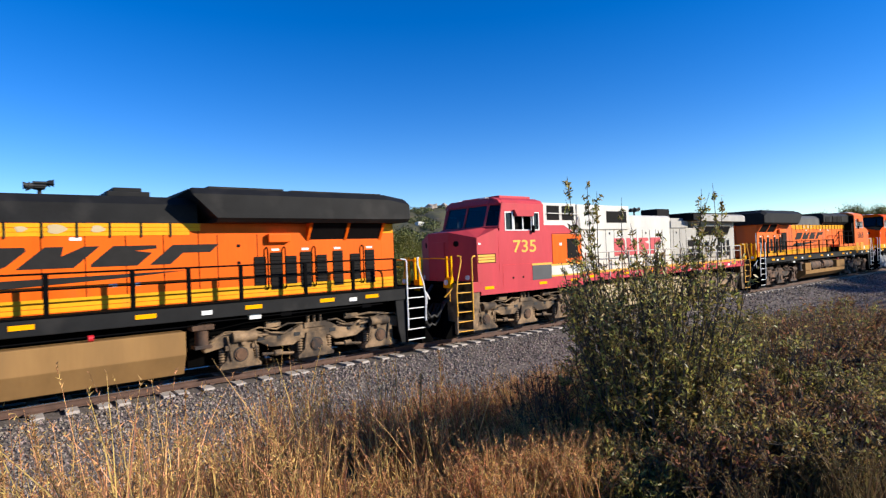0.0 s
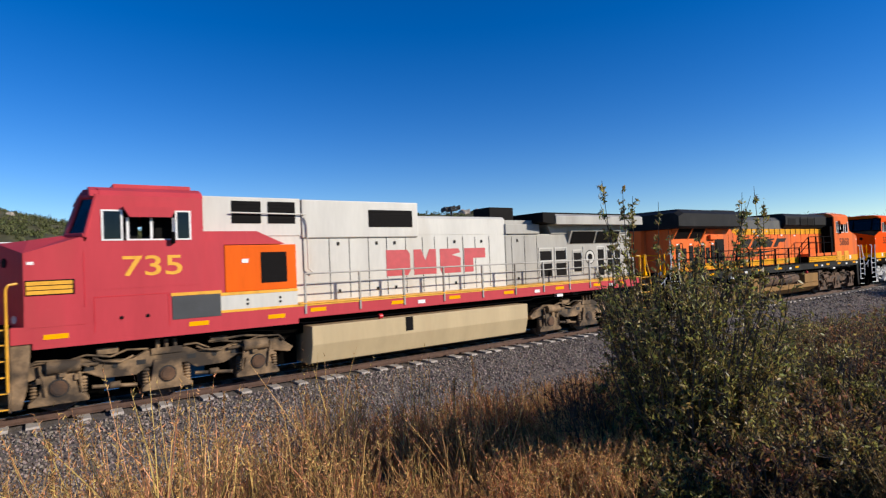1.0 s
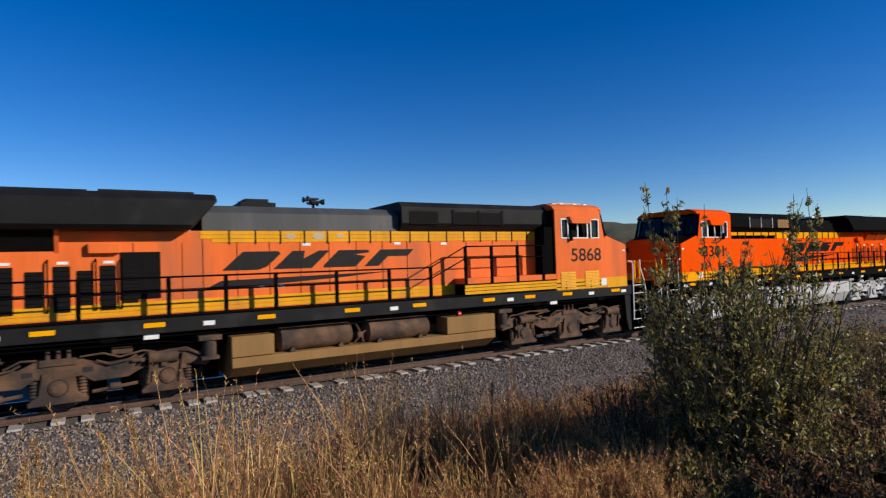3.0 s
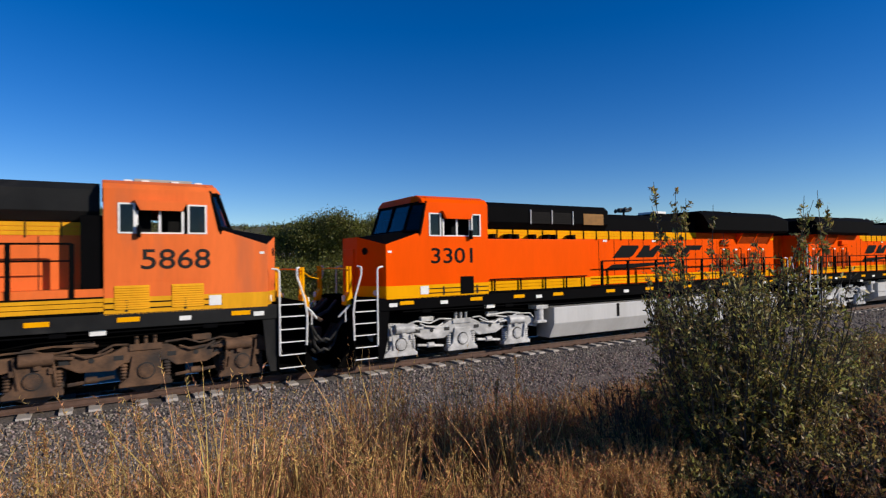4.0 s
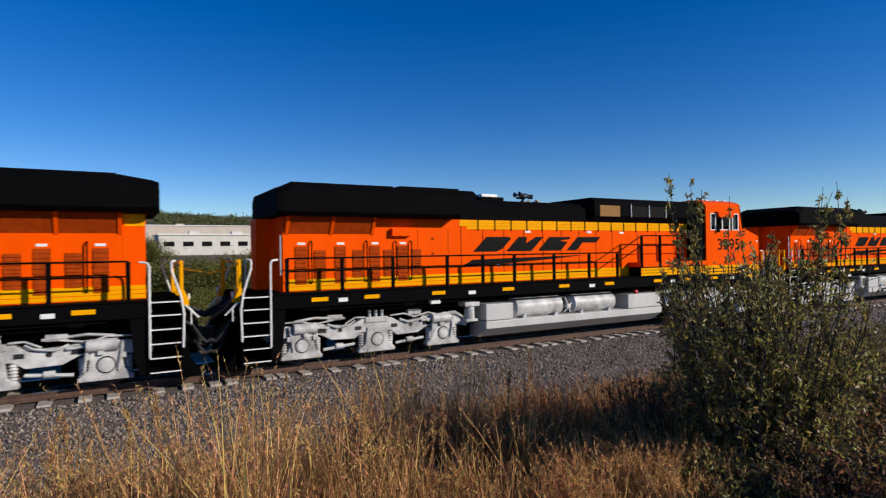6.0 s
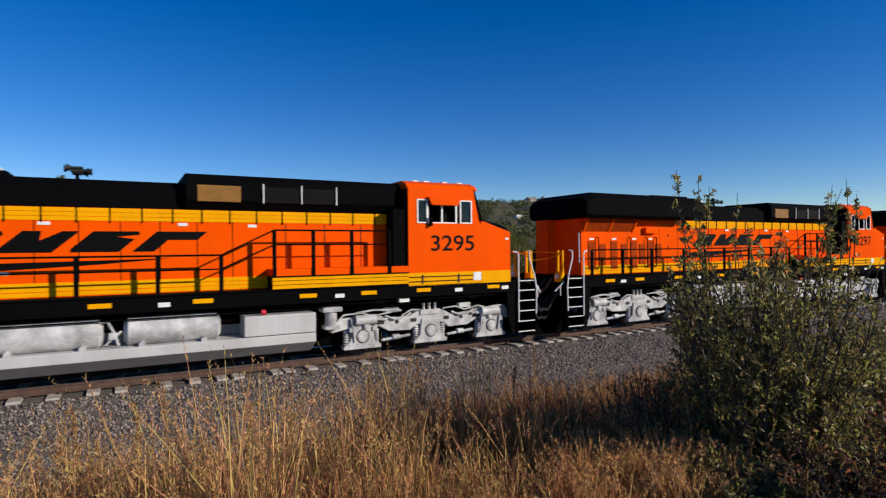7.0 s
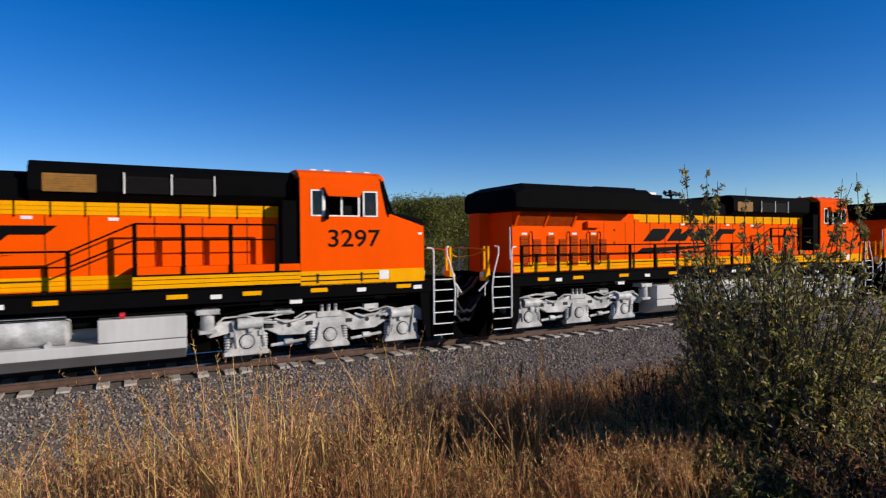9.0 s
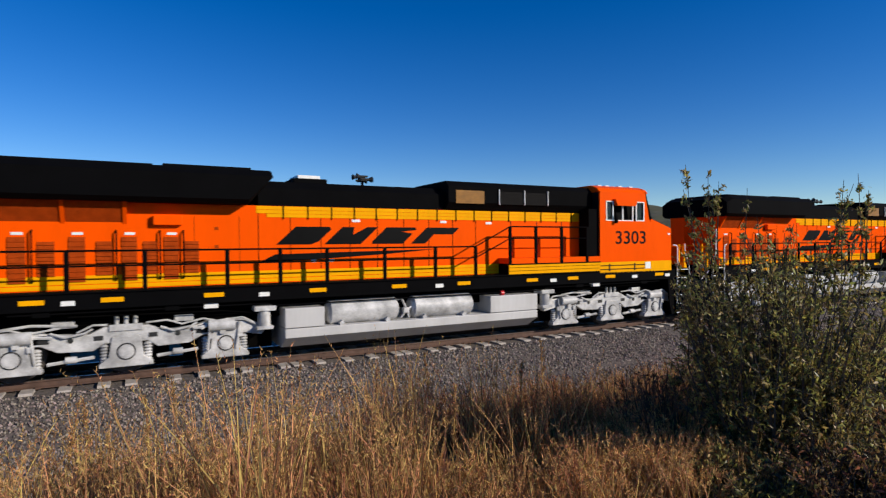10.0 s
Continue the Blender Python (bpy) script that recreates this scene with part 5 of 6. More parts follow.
def fast_mesh(name, verts, tris, mat, parent=None, label=""):
    me = bpy.data.meshes.new(name)
    me.vertices.add(len(verts)), me.loops.add(len(tris) * 3), me.polygons.add(len(tris))
    me.vertices.foreach_set("co", np.ascontiguousarray(verts, dtype=np.float32).ravel())
    me.loops.foreach_set("vertex_index", np.ascontiguousarray(tris, dtype=np.int32).ravel())
    me.polygons.foreach_set("loop_start", np.arange(0, len(tris) * 3, 3, dtype=np.int32))
    me.update(calc_edges=True)
    me.materials.append(M[mat])
    ob = new(name, me)
    if parent:
        ob.parent = parent
    return tagged(ob, label) if label else ob


def unit(a):
    return a / (np.linalg.norm(a, axis=-1, keepdims=True) + 1e-9)


def make_shrub(seed, base, height, spread, stems, twigs, leaves, leaf_len, mat, label, tips=(), name="shrub", stem_mat="bark"):
    """Many-stemmed shrub: curved stems, side twigs, narrow leaves along them. tips: (x, y, z) of stems that stand out."""
    rng = np.random.default_rng(seed)
    shrub = thing(name, label, "shrub")
    shrub.matrix_basis = pose(*base)
    bm, P, D = B(), [], []
    ends = []
    for i in range(stems):
        a, r = rng.uniform(0, 6.283), spread * math.sqrt(rng.random())
        top = height * (1 - 0.13 * (r / spread) ** 2) * (rng.uniform(0.74, 1.0) if rng.random() < 0.55 else rng.uniform(0.28, 0.78))
        ends.append((np.array([math.cos(a) * r, math.sin(a) * r, top]), 1.0))
    for t in tips:
        ends.append((np.array(t) - np.array(base), 0.8))
    for e, full in ends:
        foot = np.array([e[0], e[1], 0]) * 0.18 + np.append(rng.normal(0, 0.06, 2), -0.05)
        bow = np.append(rng.normal(0, 0.09, 2), 0) * height * 0.5
        pts = [foot + (e - foot) * t + bow * math.sin(math.pi * t) + np.array([e[0], e[1], 0]) * 0.25 * (t * (1 - t)) for t in np.linspace(0, 1, 6)]
        for k in range(5):
            rod(bm, pts[k], pts[k + 1], 0.014 * (1 - k * 0.17), 3, 0.014 * (1 - (k + 1) * 0.17))
        for j in range(twigs if full == 1.0 else int(twigs * 2.2)):
            t = rng.uniform(0.12, 0.98)
            q = np.array(pts[int(t * 5)]) * (1 - (t * 5) % 1) + np.array(pts[min(5, int(t * 5) + 1)]) * ((t * 5) % 1)
            d = unit(rng.normal(0, 0.75, 3) + np.array([0, 0, 1.1]) + unit(np.array([e[0], e[1], 0.001])) * 0.5)
            ln = rng.uniform(0.10, 0.34) * (1.15 - t * 0.6) * (0.36 if full < 1 else 1)
            rod(bm, q, q + d * ln, 0.0035, 3, 0.0015)
            n = leaves
            s = rng.uniform(0.1, 1.0, n)
            P.append(q + d * ln * s[:, None] + rng.normal(0, 0.014, (n, 3)))
            D.append(unit(d * 0.8 + rng.normal(0, 0.75, (n, 3))))
    part("branchwork", bm, stem_mat, shrub, "thin grey-brown stems")
    P, D = np.concatenate(P), np.concatenate(D)
    thick = np.array([noise.noise((p[0] * 3.6 + seed, p[1] * 3.6, p[2] * 3.2)) + 0.5 * noise.noise((p[0] * 9, p[1] * 9 + seed, p[2] * 9)) for p in P])
    keep = (thick > rng.uniform(-0.58, 0.02, len(P))) | (P[:, 2] > height * 0.95)
    P, D = P[keep], D[keep]
    N = unit(rng.normal(0, 1, P.shape) + np.array([0, 0, 0.4]))
    L = leaf_len * rng.uniform(0.6, 1.35, len(P))
    v, f = leaf_quads(P, N, D, L, L * rng.uniform(0.26, 0.42, len(P)))
    fast_mesh("foliage", v, f, mat, shrub)
    return shrub


def make_tree(seed, height, crown, mat, label, leaves=6500, leaf=0.17):
    """Tapered trunk, forking limbs, and a crown of leaf clumps with gaps."""
    rng = np.random.default_rng(seed)
    tree = thing("tree", label, "tree")
    bm = B()
    trunk = [np.array([0, 0, -0.4])]
    for k in range(1, 6):
        trunk.append(np.array([rng.normal(0, 0.10) * k * 0.6, rng.normal(0, 0.10) * k * 0.6, height * 0.15 * k]))
    r0 = height * 0.022
    for k in range(5):
        rod(bm, trunk[k], trunk[k + 1], r0 * (1 - k * 0.16), 8, r0 * (1 - (k + 1) * 0.16))
    part("trunk", bm, "bark", tree)
    bm, heads = B(), []
    for k in range(34):
        s = trunk[rng.integers(1, 6)]
        a = rng.uniform(0, 6.283)
        z = height * rng.uniform(0.25, 1.0)
        r = crown * math.sqrt(max(0.05, 1 - ((z / height - 0.55) / 0.5) ** 2)) * rng.uniform(0.35, 1.0)
        e = np.array([math.cos(a) * r, math.sin(a) * r, max(z, s[2] + 0.2)])
        m = (s + e) / 2 + np.array([0, 0, 0.12 * height * rng.random()])
        rod(bm, s, m, r0 * 0.35, 5, r0 * 0.2), rod(bm, m, e, r0 * 0.2, 4, r0 * 0.05)
        heads.append(e)
    part("limb_fork", bm, "bark", tree)
    per = leaves // len(heads)
    P = np.concatenate([h + rng.normal(0, 1, (per, 3)) * np.array([1, 1, 0.75]) * crown * rng.uniform(0.14, 0.27) for h in heads])
    P[:, 2] = np.maximum(P[:, 2], height * 0.10)
    n = len(P)
    v, f = leaf_quads(P, unit(rng.normal(0, 1, (n, 3)) + (0, 0, 0.5)), unit(rng.normal(0, 1, (n, 3))), leaf * rng.uniform(0.6, 1.5, n), leaf * rng.uniform(0.45, 0.9, n))
    fast_mesh("crown", v, f, mat, tree)
    return tree


def grass_patch(name, seed, count, mat, label, area, height, thick=1.0, clump=0.55):
    """Dry grass: curved tapering blades in tufts, some with seed heads."""
    rng = np.random.default_rng(seed)
    x0, x1, y0, y1 = area
    tufts = int(count / 26)
    tx, ty = rng.uniform(x0, x1, tufts), y0 + (y1 - y0) * rng.beta(1.1, 1.7, tufts)
    keep = np.array([noise.noise((a * 0.55, b * 0.55, seed)) + 0.45 * noise.noise((a * 1.7, b * 1.7, seed)) for a, b in zip(tx, ty)]) > -0.20 + 0.30 * rng.random(tufts)
    tx, ty = tx[keep], ty[keep]
    th = rng.uniform(0.62, 1.1, len(tx)) * np.array([1 + 0.55 * noise.noise((a * 0.9, b * 0.9, seed + 4.4)) for a, b in zip(tx, ty)])
    i = rng.integers(0, len(tx), count)
    x, y = tx[i] + rng.normal(0, 0.085, count), ty[i] + rng.normal(0, 0.085, count)
    z = np.array([ground_z(a, b) for a, b in zip(x, y)]) - 0.02
    h = rng.uniform(height[0], height[1], count) * th[i] * np.where(rng.random(count) < 0.3, 0.5, 1.0)
    lean = rng.normal(0, 0.18, (count, 2)) + np.array([-0.05, 0.0])
    curl = rng.normal(0, 0.14, (count, 2))
    w = rng.uniform(0.0022, 0.0052, count) * thick
    ang = rng.uniform(0, 3.14, count)
    sx, sy = np.cos(ang), np.sin(ang)
    V = []
    for t, k in ((0, 1.0), (0.4, 0.9), (0.75, 0.7), (1.0, 0.12)):
        px = x + h * (lean[:, 0] * t + curl[:, 0] * t * t)
        py = y + h * (lean[:, 1] * t + curl[:, 1] * t * t)
        pz = z + h * (t - 0.10 * t * t * (np.abs(curl).sum(1) * 3))
        V += [np.stack([px - sx * w * k, py - sy * w * k, pz], 1), np.stack([px + sx * w * k, py + sy * w * k, pz], 1)]
    V = np.stack(V, 1)
    k = np.arange(count)[:, None] * 8
    F = np.stack([k + q for q in ([0, 1, 3], [0, 3, 2], [2, 3, 5], [2, 5, 4], [4, 5, 7], [4, 7, 6])], 1).reshape(-1, 3)
    verts = V.reshape(-1, 3)
    # seed heads: short bristles along the top of the taller stems
    tall = np.where((rng.random(count) < clump) & (h > np.median(h)))[0]
    tipv, below = V[tall, 6], V[tall, 4]
    m = 16
    t = rng.uniform(0.05, 1.05, (len(tall), m, 1))
    root = below[:, None] + (tipv - below)[:, None] * t
    d = rng.normal(0, 1, root.shape) * np.array([1, 1, 0.5]) + np.array([0, 0, 1.1])
    d = unit(d) * rng.uniform(0.014, 0.042, (len(tall), m, 1))
    s = unit(rng.normal(0, 1, root.shape)) * 0.0042 * thick
    sv = np.stack([root - s, root + s, root + d], 2).reshape(-1, 3)
    sf = np.arange(len(sv)).reshape(-1, 3) + len(verts)
    return tagged(fast_mesh(name, np.concatenate([verts, sv]), np.concatenate([F, sf]), mat), label, "grass", kind="stuff")


BUSH = (4.68, 2.86)
bush_z = ground_z(*BUSH)
make_shrub(11, (BUSH[0], BUSH[1], bush_z), 2.1, 0.88, 215, 18, 11, 0.046, "leaf",
           "tall grey-green leafy shrub with upright twigs on the bank",
           tips=[(4.27, 3.39, 3.52), (4.25, 3.40, 3.30), (4.30, 3.36, 3.12), (4.38, 3.25, 3.46), (4.40, 3.22, 3.2), (4.43, 3.18, 3.36), (4.55, 3.00, 3.29), (4.60, 2.95, 3.05),
                 (4.92, 2.34, 3.36), (4.88, 2.42, 3.32), (4.95, 2.28, 3.23), (4.90, 2.36, 3.28), (4.86, 2.40, 3.18), (4.90, 2.45, 3.05), (4.7, 2.7, 2.98)])
for k, (x, y, h, r) in enumerate([(6.5, 2.5, 1.15, 0.6), (6.2, 3.4, 0.95, 0.6), (7.7, 2.6, 1.15, 0.7), (5.9, 4.2, 0.7, 0.5), (8.2, 3.8, 0.95, 0.7), (9.5, 2.6, 1.0, 0.8), (10.0, 4.3, 0.9, 0.8), (11.8, 3.2, 0.95, 0.9), (12.4, 5.2, 0.8, 0.8), (14.6, 4.1, 0.9, 1.0), (7.2, 5.2, 0.7, 0.6), (15.8, 6.0, 0.8, 0.9),
                                  (5.35, 1.95, 0.72, 0.55), (5.9, 1.35, 0.55, 0.5), (6.7, 1.6, 0.6, 0.6), (7.9, 1.5, 0.6, 0.65), (9.2, 1.6, 0.65, 0.7), (11.0, 1.9, 0.7, 0.8), (13.2, 2.4, 0.7, 0.9), (4.15, 2.05, 0.5, 0.42), (4.75, 1.55, 0.5, 0.45), (3.75, 2.45, 0.42, 0.38), (4.5, 2.2, 0.75, 0.45), (5.3, 1.1, 0.45, 0.45)]):
    make_shrub(30 + k, (x, y, ground_z(x, y)), h, r, 60, 14, 10, 0.044, ("leaf", "leaf_olive", "leaf_rust", "leaf_olive", "leaf", "leaf_rust", "leaf_olive")[k % 7],
               ("low rust-brown scrub bush on the bank" if k % 7 in (2, 5) else "low olive and green scrub bush on the bank"), stem_mat="bark")

# Dark stems and leaves; their colour also carries the tall shrub's shadow.
for k, (x, y, h, r) in enumerate([(4.05, 3.40, 0.98, 0.34), (4.36, 3.82, 0.95, 0.38), (4.75, 4.35, 0.9, 0.45)]):
    make_shrub(80 + k, (x, y, ground_z(x, y)), h, r, 42, 10, 5, 0.036, "leaf_dull", "leggy half-bare scrub, dark in itself and darkened for the tall shrub's shadow", stem_mat="twig")

grass_patch("dry_grass", 21, 18000, "grass", "thick dry golden grass on the bank", (-2.5, 5.4, 2.8, 6.6), (0.25, 0.68), clump=0.6)
grass_patch("tall_grass", 24, 3300, "grass", "tall dry golden grass stems with seed heads on the bank", (-1.8, 3.9, 3.2, 6.6), (0.76, 1.14), 1.15, clump=0.95)
grass_patch("reddish_grass", 22, 6500, "grass_rust", "reddish brown dry grass and weeds on the bank", (-3.0, 5.0, 2.9, 6.6), (0.28, 0.72), 1.1)
grass_patch("scrub_grass", 27, 6500, "grass_rust", "reddish dry grass among the low scrub", (5.0, 14.0, 3.0, 8.2), (0.28, 0.66), 1.1)
grass_patch("rust_grass", 26, 3800, "grass_rust", "rust-brown weeds beside the tall shrub", (2.7, 4.6, 4.2, 6.4), (0.45, 0.95), 1.1, clump=0.8)
grass_patch("front_grass", 28, 6500, "grass", "dry golden grass in front of the scrub", (1.9, 4.5, 2.5, 4.3), (0.3, 0.62), clump=0.7)
grass_patch("verge_grass", 25, 9000, "grass_dark", "short brown dry grass under the scrub", (2.6, 10.5, 0.7, 3.4), (0.2, 0.5), 1.2)
grass_patch("sparse_grass", 23, 2200, "grass", "sparse dry stems at the edge of the ballast", (-4.0, 16.0, 6.5, 10.6), (0.25, 0.65), 1.2)


def weed_stalk(x, y, h, seed):
    """One tall dry weed: a stalk with short upward side branches and seed clusters."""
    rng = np.random.default_rng(seed)
    weed = thing("dry_weed", "tall dry golden weed stalk with feathery seed plume", "weed", "dry weeds on the bank")
    weed.matrix_basis = pose(x, y, ground_z(x, y))
    bm = B()
    lean = rng.normal(0, 0.08, 2)
    pts = [np.array([lean[0] * t * h, lean[1] * t * h, t * h]) for t in np.linspace(0, 1, 7)]
    for a, b in zip(pts, pts[1:]):
        rod(bm, a, b, 0.005, 4, 0.004)
    P, D = [], []
    for k in range(34):
        t = rng.uniform(0.45, 1.0)
        q = pts[0] + (pts[-1] - pts[0]) * t
        d = unit(np.append(rng.normal(0, 0.5, 2), 1.0))
        ln = rng.uniform(0.05, 0.16) * (1.3 - t)
        rod(bm, q, q + d * ln, 0.002, 3, 0.001)
        n = 10
        P.append(q + d * ln * rng.uniform(0.2, 1, (n, 1)) + rng.normal(0, 0.008, (n, 3)))
        D.append(unit(d + rng.normal(0, 0.5, (n, 3))))
    part("stalk", bm, "grass", weed)
    P, D = np.concatenate(P), np.concatenate(D)
    v, f = leaf_quads(P, unit(rng.normal(0, 1, P.shape)), D, np.full(len(P), 0.024), np.full(len(P), 0.008))
    fast_mesh("seed_plume", v, f, "grass", weed)


for k, (x, y, h) in enumerate([(0.35, 5.2, 1.25), (0.1, 4.6, 1.15), (-0.25, 5.0, 1.2), (1.35, 5.4, 1.2), (1.9, 4.7, 1.1), (2.9, 5.6, 1.15), (3.6, 5.0, 1.0), (4.3, 5.4, 1.2), (-0.6, 5.6, 1.1), (0.75, 4.4, 1.0), (2.4, 4.3, 0.95), (3.2, 4.1, 0.9)]):
    weed_stalk(x, y, h, 60 + k)

# trees beyond the track, and the ones past the end of the bank that shade the ballast
oak = make_tree(3, 8.0, 3.2, "leaf_tree", "green broadleaf tree beyond the railway", 15000, 0.17)
gold = make_tree(4, 6.0, 2.4, "leaf_gold", "yellowing autumn tree beyond the railway", 7000, 0.15)
low = make_tree(5, 3.4, 2.3, "leaf_tree", "dense green thicket bush beyond the railway", 7000, 0.12)
place = random.Random(12)


def polar(deg, r):
    return r * math.sin(radians(deg)), r * math.cos(radians(deg))


def plant(master, deg, r, k, used=set()):
    x, y = polar(deg, r)
    m = pose(x, y, ground_z(x, y) - 0.1, 0, 0, place.uniform(0, 360)) @ Matrix.Diagonal((k * place.uniform(0.9, 1.15), k * place.uniform(0.9, 1.15), k, 1))
    if master not in used:
        used.add(master)
        master.matrix_basis = m
        return
    c = copy_thing(master, pose(0, 0, 0))
    c.matrix_basis = m


for deg, r, k in ((15.4, 62, 0.92), (17.3, 60, 1.0), (19.2, 59, 1.03), (21.4, 58, 1.05), (24.0, 60, 1.03), (26.8, 58, 1.0), (29.0, 62, 1.03), (31.5, 64, 0.95), (34.5, 60, 0.72), (36.4, 66, 0.62), (14.2, 70, 0.60), (40, 66, 0.66), (44, 70, 0.7), (48, 72, 0.72), (53, 78, 0.75), (58, 88, 0.8), (63, 100, 0.8), (2.0, 58, 0.66), (68, 140, 1.18), (70, 150, 1.0), (72.3, 140, 1.05), (75.2, 130, 1.12), (77, 135, 1.1), (-12, 80, 0.7), (-5.2, 75, 0.8)):
    plant(oak, deg, r, k)
for deg, r, k in ((-7.4, 62, 0.98), (-9.6, 66, 1.0), (12.4, 80, 0.8)):
    plant(gold, deg, r, k)
for deg, r, k in ((3.6, 44, 0.95), (5.6, 42, 1.0), (7.4, 44, 1.0), (9.2, 46, 1.05), (11.4, 44, 1.05), (13.4, 46, 1.1), (1.2, 46, 0.9), (-1.4, 50, 0.75), (-3.2, 42, 0.8), (-5.6, 48, 0.9), (-8.4, 44, 0.9), (15.6, 50, 1.2), (18, 46, 1.1), (20.5, 46, 1.1), (23, 48, 1.2), (26, 48, 1.2), (33, 46, 1.1), (36.5, 48, 1.1), (39.5, 50, 1.2)):
    plant(low, deg, r, k)
for deg, r, k in ((-10.5, 31, 0.55), (-7.2, 29, 0.5), (-4.4, 33, 0.5), (-1.2, 30, 0.5), (2.2, 32, 0.6), (4.8, 29, 0.55), (8.2, 31, 0.62), (11.6, 30, 0.6), (15.0, 32, 0.65), (19, 31, 0.6), (23, 33, 0.7), (27, 32, 0.6), (31, 34, 0.7), (35, 34, 0.6), (39, 36, 0.7)):
    plant(low, deg, r, k)
for deg, r, k in ((-6.6, 105, 0.55), (-4.0, 120, 0.55), (-0.6, 110, 0.42), (0.9, 118, 0.62), (2.6, 112, 0.5), (12.5, 110, 0.7), (-9.5, 120, 0.9)):
    plant(oak, deg, r, k)
for x, y, k in ((28.5, 0.4, 0.36), (32.0, 1.2, 0.38), (56.0, -2.5, 0.85), (60.0, -1.0, 0.8), (65.0, -3.5, 1.1), (71.0, -2.0, 1.0), (78.0, 1.5, 1.0)):
    c = copy_thing(oak, pose(0, 0, 0))
    c.matrix_basis = pose(x, y, ground_z(x, y) - 0.1, 0, 0, place.uniform(0, 360)) @ Matrix.Diagonal((k, k, k, 1))
    tagged(c, "green broadleaf tree on the near bank")


# ---------------------------------------------------------------- distance
RIDGE_AZ = [-60, -30, -14, -9, -4.6, -2.2, 0, 3.6, 6, 10, 15, 22, 31, 36, 39, 43, 52, 62, 75, 100]
RIDGE_EL = [3.0, 4.0, 4.6, 5.2, 6.1, 5.4, 4.9, 3.85, 3.65, 3.5, 3.6, 3.8, 4.6, 4.4, 4.5, 3.9, 3.0, 2.2, 1.2, 0.8]


def hill_point(deg, f):
    """f 0 at the foot, 1 at the ridge, to 1.3 behind it."""
    el = np.interp(deg, RIDGE_AZ, RIDGE_EL)
    r = 420 + 620 * f
    top = 2.85 + 1040 * math.tan(radians(float(el)))
    s = f if f <= 1 else 1 - (f - 1) * 1.4
    bumps = 9 * noise.noise((deg * 0.35, f * 3, 1.5)) + 4 * noise.noise((deg * 1.3, f * 9, 4.5))
    z = 1 + (top - 1) * (s ** 1.25) + bumps * min(1, f * 2) * (0.35 if f > 0.85 else 1)
    x, y = polar(deg, r)
    return x, y, z


def build_hills():
    degs, fs = np.arange(-60, 100.1, 0.5), np.linspace(0, 1.3, 40)
    verts = [hill_point(d, f) for f in fs for d in degs]
    w = len(degs)
    faces = [(j * w + i, j * w + i + 1, (j + 1) * w + i + 1, (j + 1) * w + i) for j in range(len(fs) - 1) for i in range(w - 1)]
    tagged(raw("hillside", verts, faces, "hill", True), "distant hillside covered in dark scrub oak and brown grass", "hill", kind="structure")
    # scrub and trees on it
    rng = np.random.default_rng(9)
    base = np.array([(1, 0, 0), (-1, 0, 0), (0, 1, 0), (0, -1, 0), (0, 0, 1), (0.6, 0.6, 0.5), (-0.6, 0.6, 0.5), (0.6, -0.6, 0.5), (-0.6, -0.6, 0.5)])
    V, F = [], []
    for k in range(13000):
        d, f = rng.uniform(-16, 45), rng.uniform(0.05, 1.02)
        x, y, z = hill_point(d, f)
        if noise.noise((d * 0.5, f * 6, 2.2)) < -0.12 and f < 0.97:
            continue
        n = 14
        s = rng.uniform(1.8, 5.4)
        c = np.array([x, y, z + s * 0.4])
        p = c + unit(rng.normal(0, 1, (n, 3))) * s * rng.uniform(0.4, 1.05, (n, 1)) * np.array([1, 1, 0.85])
        a, b = unit(rng.normal(0, 1, (n, 3))) * s * 0.55, unit(rng.normal(0, 1, (n, 3))) * s * 0.55
        V.append(np.stack([p, p + a, p + b], 1).reshape(-1, 3))
    V = np.concatenate(V)
    ob = fast_mesh("hillside_scrub", V, np.arange(len(V)).reshape(-1, 3), "leaf_far")
    tagged(ob, "dark green scrub oak scattered over the hillside", "scrub", kind="stuff")


M["leaf_far"] = material("dark_scrub_leaf", (0.088, 0.098, 0.026), 0.8, dark=0.6, scale=0.02, island=0.5)
build_hills()


def rock_outcrop(deg, f, size, seed):
    rng = np.random.default_rng(seed)
    x, y, z = hill_point(deg, f)
    bm = B()
    bmesh.ops.create_icosphere(bm, subdivisions=3, radius=1.0)
    for v in bm.verts:
        k = 1 + 0.45 * noise.noise(v.co * 1.6 + Vector((seed, 0, 0))) + 0.2 * noise.noise(v.co * 4.5)
        v.co = Vector((v.co.x * size * 1.1, v.co.y * size, v.co.z * size * 0.8)) * k
    ob = link_mesh("rock_outcrop", bm, M["rock"])
    ob.matrix_basis = pose(x, y, z)
    tagged(ob, "pale weathered rock outcrop on the ridge", "rock")


rock_outcrop(38.0, 0.99, 11, 2)
rock_outcrop(39.2, 1.0, 9, 3)
rock_outcrop(37.1, 0.97, 6, 5)
rock_outcrop(-1.6, 0.93, 5, 6)


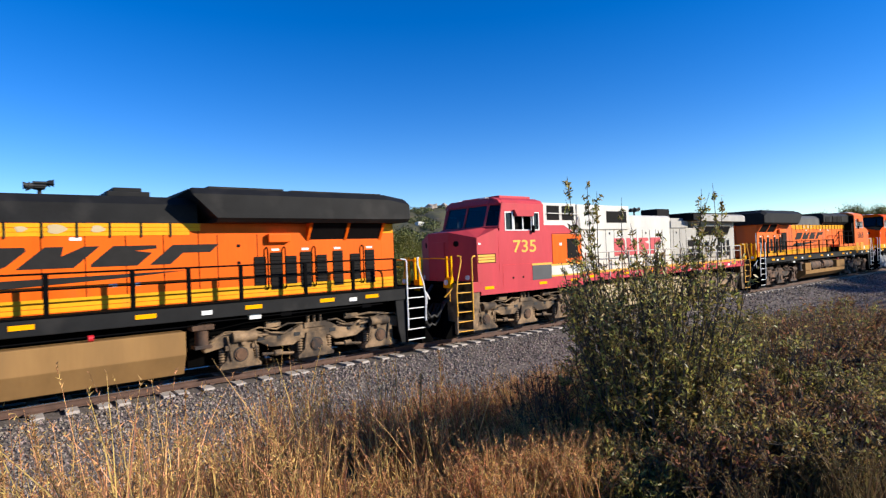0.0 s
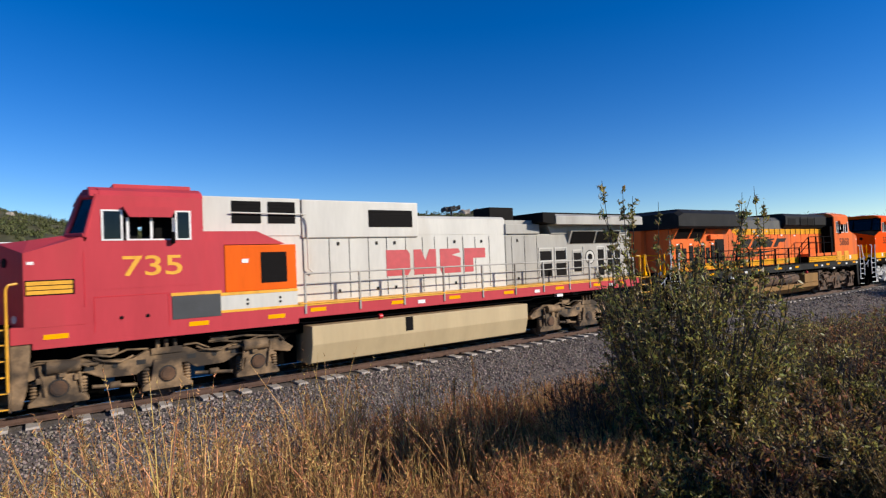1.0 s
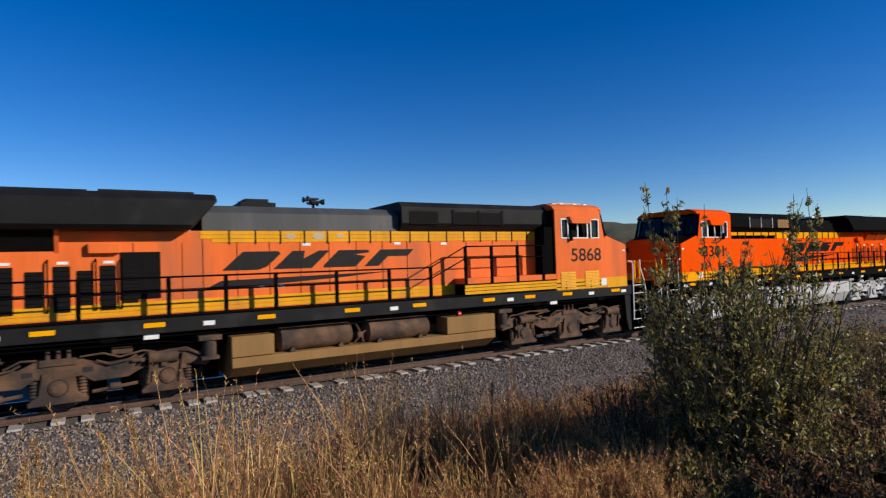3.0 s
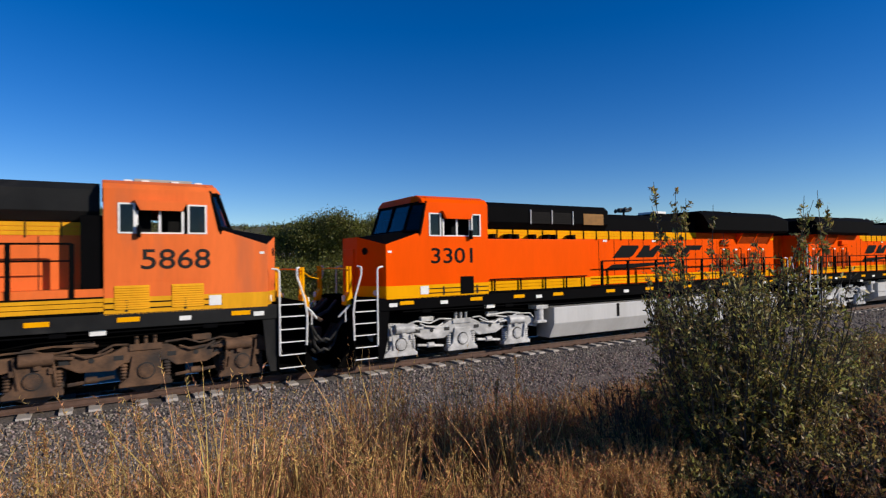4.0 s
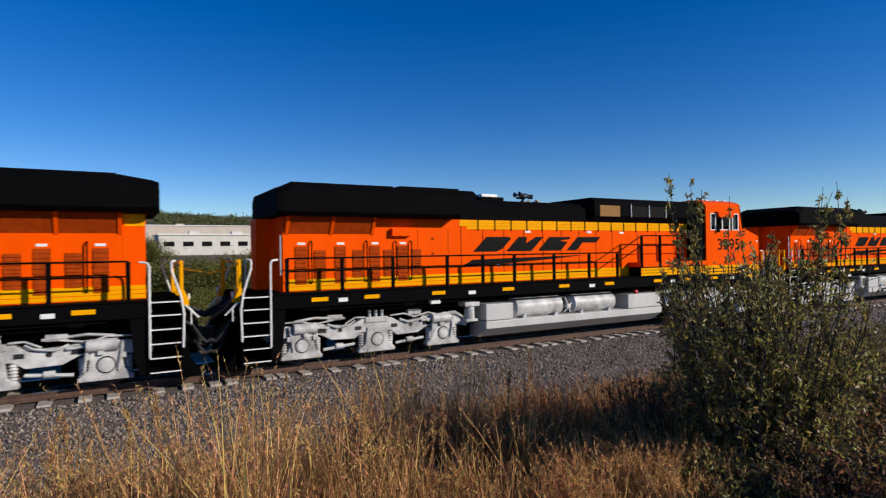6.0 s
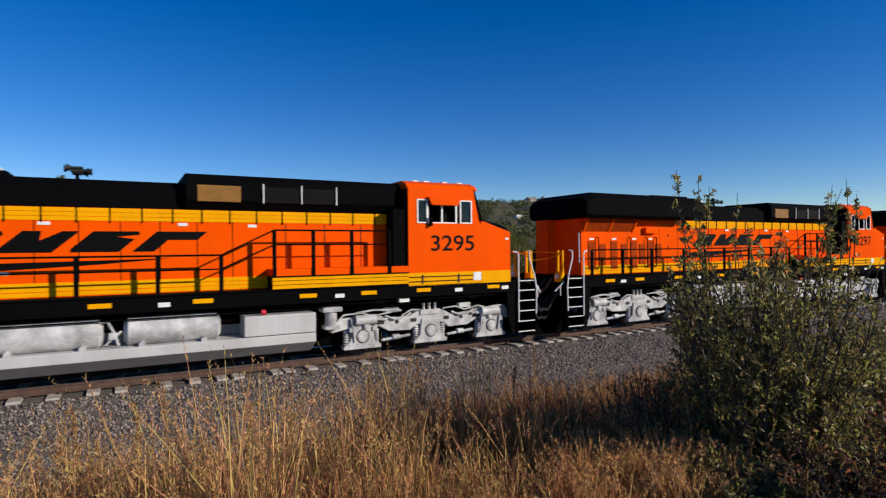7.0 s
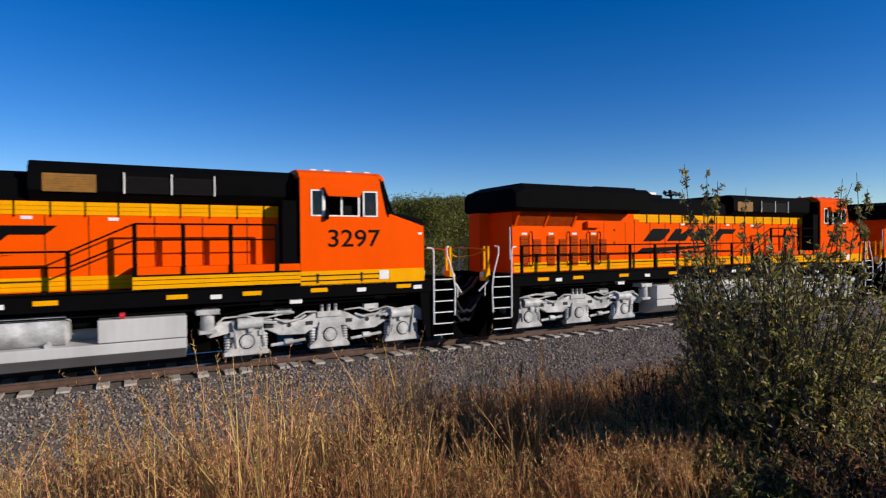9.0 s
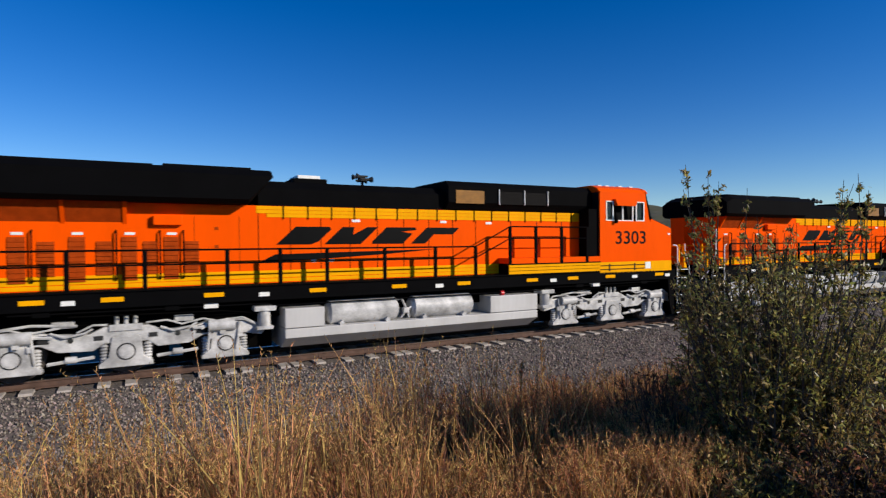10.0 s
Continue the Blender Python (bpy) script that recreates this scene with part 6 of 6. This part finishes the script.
def far_building(name, label, x0, x1, y0, y1, z0, z1, wall, windows, roof="roof_white", wz=(0.45, 0.68)):
    """Flat-roofed building: walls, parapet, roof slab, and windows set into the front."""
    b = thing(name, label, "building")
    b.matrix_basis = pose(x0, y0, z0)
    w, d, h = x1 - x0, y1 - y0, z1 - z0
    bm = B()
    box(bm, 0, w, 0, d, -6, h)
    part("wall", bm, wall, b)
    bm = B()
    box(bm, -0.4, w + 0.4, -0.4, d + 0.4, h, h + 0.35)
    part("roof", bm, roof, b)
    bm = B()
    for a in (0.25, 0.6):
        box(bm, w * a, w * a + 3, d * 0.4, d * 0.4 + 3, h + 0.35, h + 1.5)
    part("roof_unit", bm, wall, b)
    for i in range(windows):
        a = w * (i + 0.25) / windows
        bm = B()
        box(bm, a, a + w / windows * 0.55, -0.06, 0.05, h * wz[0], h * wz[1])
        part("window", bm, "grille", b, "dark window")
        bm = B()
        box(bm, a - 0.1, a + w / windows * 0.55 + 0.1, -0.12, 0.0, h * wz[0] - 0.2, h * wz[0])
        part("window_sill", bm, wall, b)


far_building("warehouse", "long low tan warehouse with a flat parapet roof", -22, 52, 262, 292, 9.5, 15.0, "concrete_tan", 0)
far_building("office_building", "white flat-roofed building with a row of dark windows", 10.2, 46, 182, 204, 2.6, 8.6, "concrete", 7)
far_building("shed", "small white flat-roofed shed", -13.5, -4.8, 190, 200, 4.6, 7.4, "concrete", 3)
for k, (deg, f, w) in enumerate(((-8.9, 0.82, 10), (-6.1, 0.58, 8), (-4.9, 0.52, 5), (36.6, 0.5, 9))):
    x, y, z = hill_point(deg, f)
    far_building("hillside_house", "small pale house among the scrub", x, x + w, y, y + 7, z - 0.5, z + 4, "concrete" if k % 2 else "concrete_tan", 3)
mast = thing("radio_mast", "thin pale mast standing by the warehouse", "mast")
x, y = polar(-3.0, 258)
mast.matrix_basis = pose(x, y, 8)
bm = B()
rod(bm, (0, 0, 0), (0, 0, 15.5), 0.28, 8, 0.12)
part("pole", bm, "white", mast)
bm = B()
box(bm, -0.9, 0.9, -0.5, 0.5, 0, 1.2)
part("footing", bm, "concrete", mast)


# ---------------------------------------------------------------- what moves
def motions():
    for i, ob in enumerate(locos):
        walk(ob, [(t * 0.5, loco_pose(i, t * 0.5)) for t in range(21)])
        turn = 1 if FRONT_RIGHT[i] else -1
        for w in [o for o in ob.children if o.name.split(".")[0] == "wheelset"]:
            x = w.location.x
            walk(w, [(k / 30, pose(x, 0, 0.5335) @ Matrix.Rotation(-turn * shift(k / 30) / 0.5335, 4, "Y")) for k in range(301)])


motions()
